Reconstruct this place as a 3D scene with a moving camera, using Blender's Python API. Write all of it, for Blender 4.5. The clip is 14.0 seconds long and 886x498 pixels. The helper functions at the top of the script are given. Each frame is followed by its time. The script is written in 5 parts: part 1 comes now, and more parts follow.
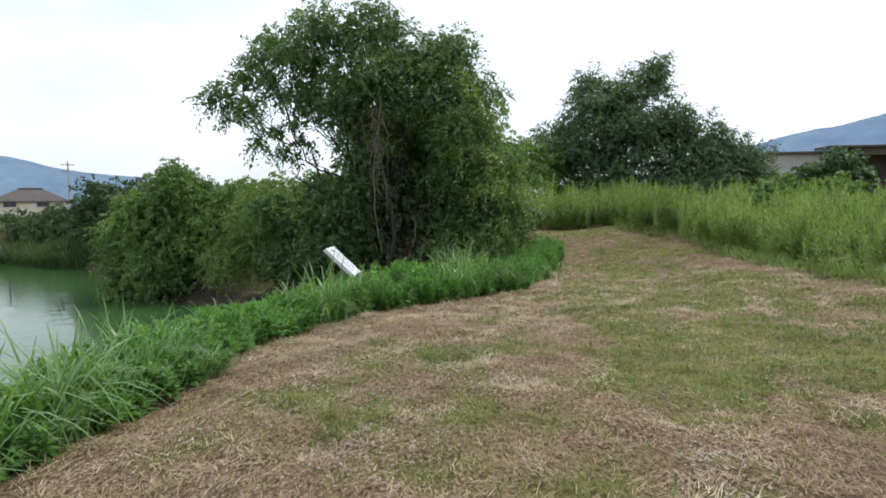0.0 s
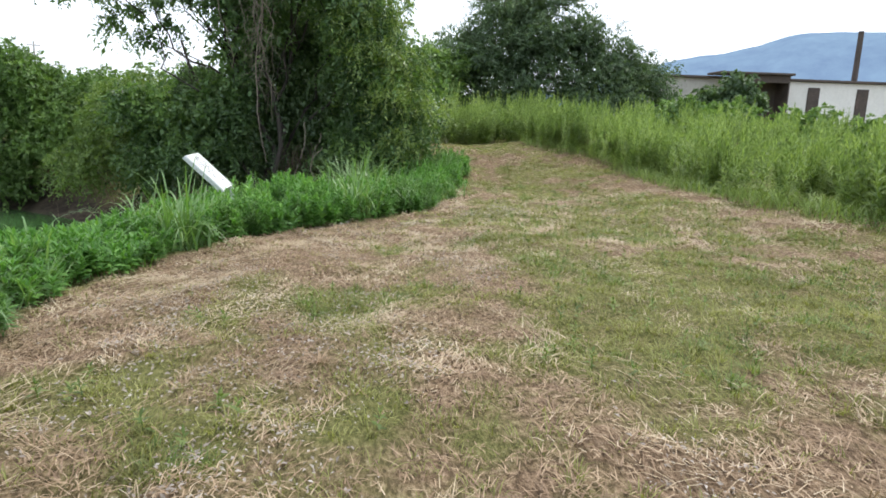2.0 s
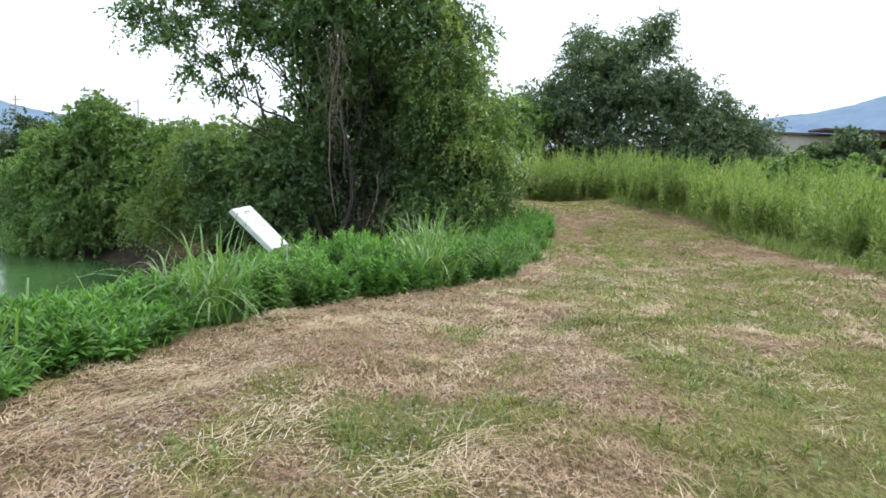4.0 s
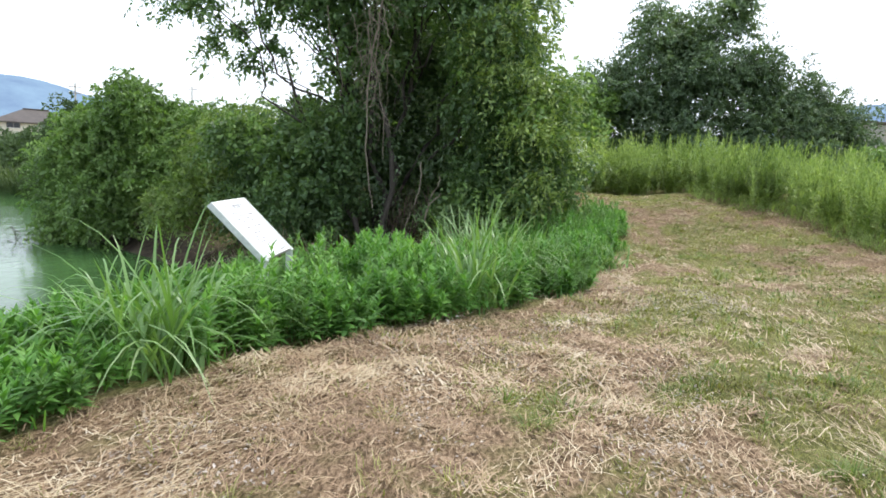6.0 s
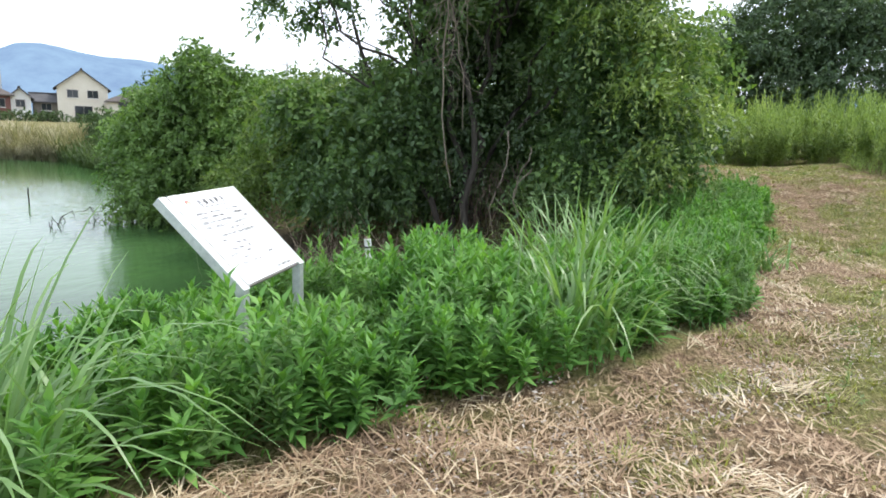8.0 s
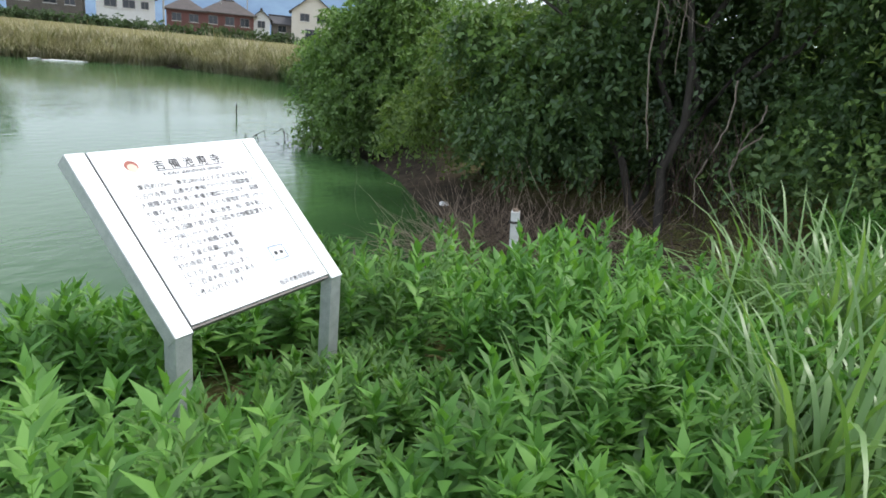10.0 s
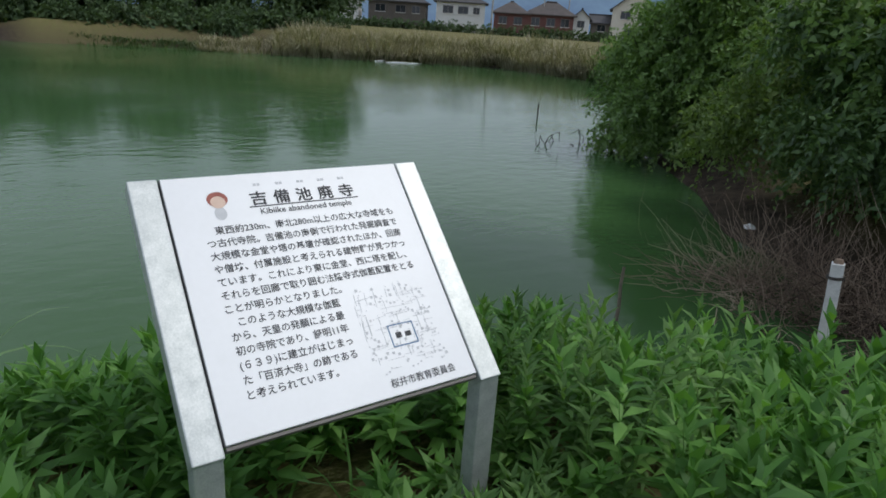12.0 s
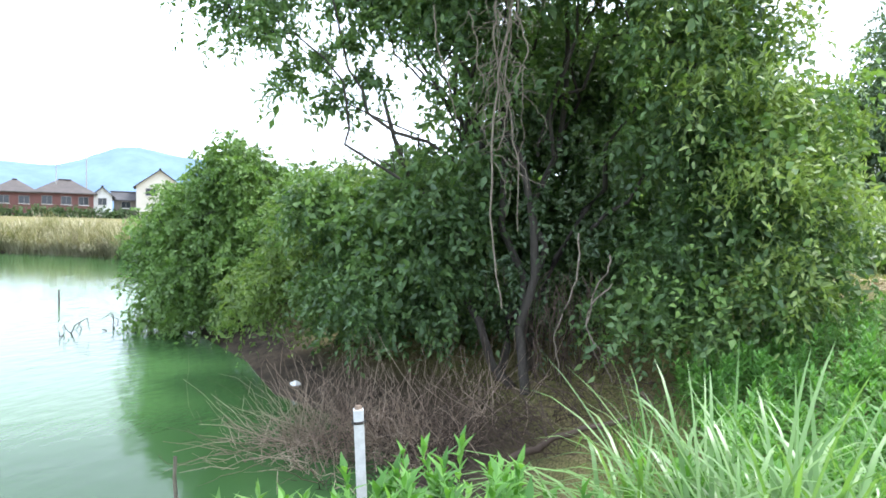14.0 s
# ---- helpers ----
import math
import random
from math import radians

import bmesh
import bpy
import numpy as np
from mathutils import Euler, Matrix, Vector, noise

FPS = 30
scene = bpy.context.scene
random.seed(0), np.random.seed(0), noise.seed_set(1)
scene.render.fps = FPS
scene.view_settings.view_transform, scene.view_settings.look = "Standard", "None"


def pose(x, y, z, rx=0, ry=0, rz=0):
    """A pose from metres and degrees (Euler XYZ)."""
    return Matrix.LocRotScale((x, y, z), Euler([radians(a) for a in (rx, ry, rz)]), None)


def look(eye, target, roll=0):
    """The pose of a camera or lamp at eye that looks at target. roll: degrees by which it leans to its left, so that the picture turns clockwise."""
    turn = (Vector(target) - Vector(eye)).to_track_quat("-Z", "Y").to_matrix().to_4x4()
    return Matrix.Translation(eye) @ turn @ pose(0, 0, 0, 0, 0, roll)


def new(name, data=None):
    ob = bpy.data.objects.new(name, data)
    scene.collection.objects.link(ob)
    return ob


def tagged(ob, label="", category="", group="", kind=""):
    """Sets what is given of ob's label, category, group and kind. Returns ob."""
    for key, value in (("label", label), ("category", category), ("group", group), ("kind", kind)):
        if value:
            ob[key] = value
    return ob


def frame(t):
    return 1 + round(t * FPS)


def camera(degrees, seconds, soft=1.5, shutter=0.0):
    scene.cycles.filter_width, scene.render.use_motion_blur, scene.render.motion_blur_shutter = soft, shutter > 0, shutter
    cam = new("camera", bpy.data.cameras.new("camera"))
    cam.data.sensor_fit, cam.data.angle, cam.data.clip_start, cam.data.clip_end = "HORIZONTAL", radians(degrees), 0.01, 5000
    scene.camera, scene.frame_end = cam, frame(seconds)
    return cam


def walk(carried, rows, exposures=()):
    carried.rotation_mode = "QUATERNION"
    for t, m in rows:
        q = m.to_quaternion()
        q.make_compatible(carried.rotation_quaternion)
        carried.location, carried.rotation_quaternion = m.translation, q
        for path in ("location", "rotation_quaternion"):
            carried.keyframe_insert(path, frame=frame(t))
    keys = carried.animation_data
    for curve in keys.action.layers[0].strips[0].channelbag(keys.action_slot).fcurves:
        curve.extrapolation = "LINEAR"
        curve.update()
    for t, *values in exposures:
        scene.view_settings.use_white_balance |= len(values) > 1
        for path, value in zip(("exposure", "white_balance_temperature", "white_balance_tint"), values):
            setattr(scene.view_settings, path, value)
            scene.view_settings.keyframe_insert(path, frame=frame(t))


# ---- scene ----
cam = camera(69.0, 14.0, soft=1.7)
PATH = [
    (0, (0.098, 0.272, 1.452), (0.070, 2.268, 1.328), -0.72),
    (0.5, (0.170, 0.716, 1.396), (0.478, 2.678, 1.157), 0.83),
    (1, (0.250, 1.238, 1.373), (0.452, 3.213, 1.128), 0.45),
    (1.5, (0.234, 1.631, 1.346), (0.476, 3.585, 0.998), 1.19),
    (2, (0.125, 2.065, 1.381), (0.419, 4.004, 0.990), 1.93),
    (2.5, (0.199, 2.608, 1.360), (0.346, 4.583, 1.078), 1.51),
    (4.8, (0.211, 4.665, 1.298), (0.269, 6.650, 1.067), 2.75),
    (5, (0.222, 4.952, 1.287), (0.296, 6.935, 1.035), 2.56),
    (5.5, (0.217, 5.583, 1.271), (0.025, 7.563, 1.059), 1.65),
    (6, (0.214, 6.138, 1.250), (0.124, 8.117, 0.980), 3.23),
    (6.5, (0.274, 6.846, 1.194), (0.187, 8.834, 0.998), 3.34),
    (7, (0.151, 7.519, 1.186), (-0.092, 9.478, 0.870), 2.91),
    (7.2, (0.145, 7.755, 1.222), (-0.107, 9.708, 0.875), 3.11),
    (9.3, (0.075, 9.994, 1.194), (-0.671, 11.803, 0.780), 4.28),
    (9.5, (-0.005, 10.229, 1.195), (-0.796, 12.010, 0.747), 5.84),
    (10, (-0.064, 10.699, 1.203), (-0.961, 12.389, 0.620), 5.62),
    (10.5, (-0.104, 11.122, 1.185), (-1.258, 12.668, 0.657), 5.57),
    (11, (-0.374, 11.406, 1.184), (-1.683, 12.792, 0.578), 5.28),
    (11.5, (-0.439, 11.640, 1.180), (-1.955, 12.773, 0.531), 3.92),
    (12, (-0.433, 11.727, 1.186), (-1.981, 12.811, 0.529), 3.87),
    (12.5, (-0.426, 11.771, 1.212), (-1.768, 13.135, 0.633), 5.7),
    (13, (-0.268, 11.774, 1.293), (-1.024, 13.578, 0.877), 3.87),
    (13.5, (-0.301, 11.779, 1.316), (-1.049, 13.620, 1.091), 2.59),
    (14, (-0.232, 11.733, 1.331), (-0.818, 13.643, 1.242), 1.73),
]
EXPOSURES = [(0, 0.3, 6500, 10), (0.5, 0.53, 6500, 10), (2.5, 0.75, 6500, 10), (5, 0.9, 6500, 10), (7, 1.02, 6500, 10), (9.3, 0.92, 6450, 10), (10, 0.62, 6400, 10), (10.5, 0.25, 6350, 10), (11, -0.15, 6300, 10),
             (11.5, -0.33, 6250, 10), (12.0, -0.48, 6200, 10), (12.4, -0.66, 6150, 10), (12.7, -0.33, 6150, 10), (13, 0.48, 6150, 10), (13.5, 1.5, 6100, 10), (14, 1.73, 6100, 10)]
walk(cam, [(t, look(eye, target, roll)) for t, eye, target, roll in PATH], EXPOSURES)

# ---- world, sun ----
world = bpy.data.worlds.new("overcast_sky")
scene.world = world
world.use_nodes = True
wn = world.node_tree
wn.nodes.clear()
SUN_EL, SUN_AZ = 58.0, 35.0     # degrees; azimuth from +y towards +x


def build_sky():
    n, l = wn.nodes, wn.links
    out = n.new("ShaderNodeOutputWorld")
    bg = n.new("ShaderNodeBackground")
    bg.inputs["Strength"].default_value = 0.11
    sky = n.new("ShaderNodeTexSky")
    sky.sky_type = "NISHITA"
    sky.sun_disc = False
    sky.sun_elevation = radians(SUN_EL)
    sky.sun_rotation = radians(SUN_AZ)
    sky.dust_density = 3.0
    co = n.new("ShaderNodeTexCoord")
    mp = n.new("ShaderNodeMapping")
    mp.inputs["Scale"].default_value = (1.2, 1.2, 3.2)
    cloud = n.new("ShaderNodeTexNoise")
    cloud.inputs["Scale"].default_value = 1.6
    cloud.inputs["Detail"].default_value = 7
    cloud.inputs["Roughness"].default_value = 0.55
    ramp = n.new("ShaderNodeValToRGB")
    ramp.color_ramp.elements[0].position, ramp.color_ramp.elements[0].color = 0.30, (0.45, 0.45, 0.45, 1)
    ramp.color_ramp.elements[1].position, ramp.color_ramp.elements[1].color = 0.62, (0.93, 0.93, 0.93, 1)
    mix = n.new("ShaderNodeMix")
    mix.data_type = "RGBA"
    mix.inputs["B"].default_value = (8.7, 9.5, 10.8, 1)
    l.new(co.outputs["Generated"], mp.inputs["Vector"])
    l.new(mp.outputs["Vector"], cloud.inputs["Vector"])
    l.new(cloud.outputs["Fac"], ramp.inputs["Fac"])
    l.new(ramp.outputs["Color"], mix.inputs["Factor"])
    l.new(sky.outputs["Color"], mix.inputs["A"])
    l.new(mix.outputs["Result"], bg.inputs["Color"])
    l.new(bg.outputs["Background"], out.inputs["Surface"])


build_sky()
sun = new("sun", bpy.data.lights.new("sun", "SUN"))
sun.data.energy, sun.data.angle, sun.data.color = 1.5, radians(14), (1.0, 0.96, 0.88)
sd = Vector((math.sin(radians(SUN_AZ)) * math.cos(radians(SUN_EL)), math.cos(radians(SUN_AZ)) * math.cos(radians(SUN_EL)), math.sin(radians(SUN_EL))))
sun.matrix_world = look(sd * 100, (0, 0, 0))

# ---- materials ----


def mat_new(name):
    m = bpy.data.materials.new(name)
    m.use_nodes = True
    nt = m.node_tree
    b = nt.nodes["Principled BSDF"]
    return m, nt, b


def ramp_node(nt, stops):
    r = nt.nodes.new("ShaderNodeValToRGB")
    e = r.color_ramp.elements
    e[0].position, e[0].color = stops[0][0], (*stops[0][1], 1)
    e[1].position, e[1].color = stops[-1][0], (*stops[-1][1], 1)
    for p, c in stops[1:-1]:
        k = e.new(p)
        k.color = (*c, 1)
    return r


def noise_node(nt, scale, detail=4, rough=0.55, stretch=None):
    n = nt.nodes.new("ShaderNodeTexNoise")
    n.inputs["Scale"].default_value, n.inputs["Detail"].default_value, n.inputs["Roughness"].default_value = scale, detail, rough
    co = nt.nodes.new("ShaderNodeTexCoord")
    if stretch:
        mp = nt.nodes.new("ShaderNodeMapping")
        mp.inputs["Scale"].default_value = stretch
        nt.links.new(co.outputs["Object"], mp.inputs["Vector"])
        nt.links.new(mp.outputs["Vector"], n.inputs["Vector"])
    else:
        nt.links.new(co.outputs["Object"], n.inputs["Vector"])
    return n


def bump(nt, b, height, strength=0.4, distance=0.02):
    k = nt.nodes.new("ShaderNodeBump")
    k.inputs["Strength"].default_value, k.inputs["Distance"].default_value = strength, distance
    nt.links.new(height, k.inputs["Height"])
    nt.links.new(k.outputs["Normal"], b.inputs["Normal"])


def surface(name, stops, scale, rough=0.85, detail=6, bump_s=0.3, bump_d=0.01, fine=None, metal=0.0, stretch=None):
    """A mottled solid surface: two noises drive colour and relief."""
    m, nt, b = mat_new(name)
    a = noise_node(nt, scale, detail, 0.6, stretch)
    f = noise_node(nt, fine or scale * 9, 3, 0.6, stretch)
    mx = nt.nodes.new("ShaderNodeMath")
    mx.operation = "MULTIPLY_ADD"
    mx.inputs[1].default_value, mx.inputs[2].default_value = 0.45, 0.0
    ad = nt.nodes.new("ShaderNodeMath")
    ad.operation = "MULTIPLY_ADD"
    ad.inputs[1].default_value = 0.6
    nt.links.new(f.outputs["Fac"], mx.inputs[0])
    nt.links.new(a.outputs["Fac"], ad.inputs[0])
    nt.links.new(mx.outputs[0], ad.inputs[2])
    r = ramp_node(nt, stops)
    nt.links.new(ad.outputs[0], r.inputs["Fac"])
    nt.links.new(r.outputs["Color"], b.inputs["Base Color"])
    b.inputs["Roughness"].default_value, b.inputs["Metallic"].default_value = rough, metal
    if bump_s:
        bump(nt, b, ad.outputs[0], bump_s, bump_d)
    return m


def foliage(name, stops, trans=0.3, rough=0.5, patch=0.5, spec=0.35):
    """Leaves: colour by leaf and by patch, some light passing through."""
    m, nt, b = mat_new(name)
    g = nt.nodes.new("ShaderNodeNewGeometry")
    p = noise_node(nt, patch, 3)
    mx = nt.nodes.new("ShaderNodeMath")
    mx.operation = "MULTIPLY_ADD"
    mx.inputs[1].default_value = 0.5
    h = nt.nodes.new("ShaderNodeMath")
    h.operation = "MULTIPLY_ADD"
    h.inputs[1].default_value, h.inputs[2].default_value = 1.1, -0.3
    nt.links.new(p.outputs["Fac"], h.inputs[0])
    nt.links.new(g.outputs["Random Per Island"], mx.inputs[0])
    nt.links.new(h.outputs[0], mx.inputs[2])
    r = ramp_node(nt, stops)
    nt.links.new(mx.outputs[0], r.inputs["Fac"])
    nt.links.new(r.outputs["Color"], b.inputs["Base Color"])
    b.inputs["Roughness"].default_value = rough
    b.inputs["Specular IOR Level"].default_value = spec
    t = nt.nodes.new("ShaderNodeBsdfTranslucent")
    br = nt.nodes.new("ShaderNodeMix")
    br.data_type, br.blend_type = "RGBA", "MULTIPLY"
    br.inputs["Factor"].default_value = 1.0
    br.inputs["B"].default_value = (1.35, 1.5, 0.55, 1)
    nt.links.new(r.outputs["Color"], br.inputs["A"])
    nt.links.new(br.outputs["Result"], t.inputs["Color"])
    s = nt.nodes.new("ShaderNodeMixShader")
    s.inputs["Fac"].default_value = trans
    nt.links.new(b.outputs["BSDF"], s.inputs[1])
    nt.links.new(t.outputs["BSDF"], s.inputs[2])
    nt.links.new(s.outputs["Shader"], nt.nodes["Material Output"].inputs["Surface"])
    return m


M_LEAF_A = foliage("leaf_evergreen", [(0.1, (0.045, 0.085, 0.036)), (0.45, (0.088, 0.158, 0.058)), (0.75, (0.145, 0.23, 0.078)), (1.0, (0.22, 0.305, 0.11))], 0.34, 0.48, 0.45, 0.5)
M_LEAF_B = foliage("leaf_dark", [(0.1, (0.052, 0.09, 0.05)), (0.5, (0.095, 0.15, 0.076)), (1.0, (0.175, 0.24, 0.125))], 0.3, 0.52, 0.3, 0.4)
M_LEAF_D = foliage("leaf_olive", [(0.1, (0.08, 0.125, 0.04)), (0.5, (0.145, 0.215, 0.066)), (1.0, (0.27, 0.35, 0.12))], 0.38, 0.5, 0.9)
M_LEAF_V = foliage("leaf_vine", [(0.1, (0.078, 0.135, 0.042)), (0.5, (0.148, 0.245, 0.072)), (1.0, (0.27, 0.39, 0.125))], 0.3, 0.5, 0.35)
M_LEAF_P = foliage("leaf_pale", [(0.1, (0.11, 0.16, 0.05)), (0.5, (0.21, 0.29, 0.085)), (1.0, (0.38, 0.46, 0.16))], 0.4, 0.42, 0.5, 0.6)
M_WEED = foliage("leaf_weed", [(0.05, (0.055, 0.14, 0.032)), (0.5, (0.125, 0.28, 0.06)), (1.0, (0.26, 0.46, 0.115))], 0.3, 0.5, 0.9)
M_WEED_B = foliage("leaf_mugwort", [(0.05, (0.06, 0.125, 0.04)), (0.5, (0.11, 0.215, 0.06)), (1.0, (0.20, 0.33, 0.11))], 0.36, 0.6, 0.9)
M_BLADE = foliage("blade_grass", [(0.05, (0.085, 0.17, 0.05)), (0.5, (0.16, 0.28, 0.088)), (0.85, (0.26, 0.37, 0.16)), (1.0, (0.40, 0.45, 0.24))], 0.3, 0.38, 0.8, 0.5)
M_GOLDEN = foliage("leaf_goldenrod", [(0.1, (0.085, 0.14, 0.042)), (0.5, (0.22, 0.305, 0.098)), (1.0, (0.45, 0.53, 0.22))], 0.38, 0.55, 0.35)
M_TURF = foliage("blade_turf", [(0.1, (0.115, 0.122, 0.036)), (0.5, (0.235, 0.242, 0.076)), (1.0, (0.43, 0.41, 0.17))], 0.3, 0.6, 0.7)
M_STRAW = foliage("straw", [(0.05, (0.14, 0.092, 0.062)), (0.4, (0.30, 0.198, 0.122)), (0.7, (0.46, 0.345, 0.225)), (0.92, (0.62, 0.54, 0.41)), (1.0, (0.68, 0.65, 0.58))], 0.1, 0.7, 0.9)
M_STRAW_PALE = foliage("pale_straw", [(0.05, (0.25, 0.18, 0.11)), (0.45, (0.44, 0.345, 0.22)), (0.8, (0.60, 0.50, 0.35)), (1.0, (0.76, 0.69, 0.54))], 0.1, 0.6, 0.9)
M_TUFT = foliage("blade_tuft", [(0.1, (0.07, 0.105, 0.03)), (0.5, (0.14, 0.20, 0.055)), (1.0, (0.28, 0.33, 0.11))], 0.32, 0.55, 0.9)
M_REED = foliage("reed_dry", [(0.05, (0.11, 0.13, 0.05)), (0.3, (0.20, 0.19, 0.10)), (0.6, (0.36, 0.32, 0.225)), (1.0, (0.60, 0.55, 0.44))], 0.2, 0.7, 0.6)
M_REED_G = foliage("reed_green", [(0.1, (0.04, 0.07, 0.025)), (0.5, (0.075, 0.12, 0.04)), (1.0, (0.15, 0.19, 0.075))], 0.25, 0.6, 0.2)
M_FARLEAF = foliage("leaf_far", [(0.1, (0.04, 0.07, 0.03)), (0.5, (0.07, 0.115, 0.045)), (1.0, (0.12, 0.18, 0.07))], 0.25, 0.6, 0.15)
M_BARK = surface("bark", [(0.3, (0.022, 0.018, 0.014)), (0.55, (0.055, 0.047, 0.038)), (0.8, (0.11, 0.095, 0.08))], 6, 0.9, 6, 0.8, 0.03, stretch=(3, 3, 0.6))
M_VINE = surface("vine_bark", [(0.3, (0.11, 0.085, 0.062)), (0.7, (0.29, 0.245, 0.19))], 14, 0.9, 4, 0.5, 0.01)
M_TWIG = foliage("dead_twig", [(0.1, (0.09, 0.065, 0.048)), (0.5, (0.27, 0.20, 0.148)), (1.0, (0.56, 0.45, 0.34))], 0.0, 0.85, 0.9, 0.2)
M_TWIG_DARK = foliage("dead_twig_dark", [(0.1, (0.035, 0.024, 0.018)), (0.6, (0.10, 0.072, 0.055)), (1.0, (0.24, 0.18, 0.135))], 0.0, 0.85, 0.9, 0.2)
M_WETWOOD = surface("wet_wood", [(0.3, (0.015, 0.012, 0.01)), (0.7, (0.06, 0.05, 0.04))], 12, 0.6, 4, 0.5, 0.01)
M_ZINC = surface("galvanised_steel", [(0.3, (0.40, 0.43, 0.43)), (0.5, (0.54, 0.57, 0.56)), (0.7, (0.68, 0.70, 0.69))], 22, 0.46, 5, 0.08, 0.002, metal=0.55)
M_PANEL = surface("white_panel", [(0.3, (0.90, 0.90, 0.895)), (0.7, (0.94, 0.94, 0.94))], 8, 0.38, 3, 0.03, 0.001)
M_INK = surface("printed_ink", [(0.3, (0.025, 0.025, 0.027)), (0.7, (0.05, 0.05, 0.055))], 40, 0.6, 2, 0)
M_MAPINK = surface("pale_map_ink", [(0.3, (0.54, 0.55, 0.56)), (0.7, (0.68, 0.68, 0.68))], 40, 0.6, 2, 0)
M_BLUEINK = surface("blue_map_ink", [(0.3, (0.10, 0.20, 0.36)), (0.7, (0.16, 0.27, 0.42))], 40, 0.6, 2, 0)
M_REDINK = surface("red_brown_ink", [(0.3, (0.30, 0.08, 0.06)), (0.7, (0.42, 0.13, 0.09))], 40, 0.6, 2, 0)
M_SKININK = surface("peach_ink", [(0.3, (0.70, 0.50, 0.38)), (0.7, (0.78, 0.58, 0.46))], 40, 0.6, 2, 0)
M_CONC = surface("concrete", [(0.3, (0.26, 0.25, 0.23)), (0.6, (0.42, 0.41, 0.38)), (0.8, (0.52, 0.50, 0.47))], 0.8, 0.9, 7, 0.3, 0.01)
M_STAKE = surface("stake_paint", [(0.3, (0.50, 0.50, 0.48)), (0.6, (0.72, 0.72, 0.70)), (0.8, (0.80, 0.80, 0.78))], 14, 0.7, 5, 0.2, 0.004)
M_DARKSHED = surface("rusty_shed", [(0.3, (0.035, 0.03, 0.028)), (0.6, (0.085, 0.065, 0.055)), (0.8, (0.16, 0.11, 0.09))], 0.7, 0.8, 6, 0.3, 0.01)
M_WALLW = surface("white_render", [(0.3, (0.62, 0.61, 0.58)), (0.7, (0.76, 0.75, 0.72))], 0.5, 0.85, 5, 0.1, 0.01)
M_WALLC = surface("cream_render", [(0.3, (0.60, 0.55, 0.46)), (0.7, (0.72, 0.67, 0.57))], 0.5, 0.85, 5, 0.1, 0.01)
M_WALLR = surface("red_brown_cladding", [(0.3, (0.11, 0.048, 0.042)), (0.7, (0.19, 0.082, 0.07))], 0.6, 0.8, 5, 0.1, 0.01)
M_WALLB = surface("brown_cladding", [(0.3, (0.08, 0.07, 0.06)), (0.7, (0.17, 0.145, 0.12))], 0.6, 0.8, 5, 0.1, 0.01)
M_ROOF = surface("grey_roof_tiles", [(0.3, (0.035, 0.034, 0.037)), (0.7, (0.085, 0.08, 0.082))], 1.2, 0.7, 5, 0.4, 0.03)
M_ROOFB = surface("brown_roof_tiles", [(0.3, (0.05, 0.042, 0.038)), (0.7, (0.11, 0.09, 0.08))], 1.2, 0.7, 5, 0.4, 0.03)
M_TRIM = surface("painted_trim", [(0.3, (0.16, 0.14, 0.13)), (0.7, (0.24, 0.22, 0.20))], 2, 0.6, 3, 0)


def glass_pane():
    m, nt, b = mat_new("window_glass")
    b.inputs["Base Color"].default_value = (0.03, 0.035, 0.04, 1)
    b.inputs["Roughness"].default_value = 0.06
    return m


M_GLASS = glass_pane()


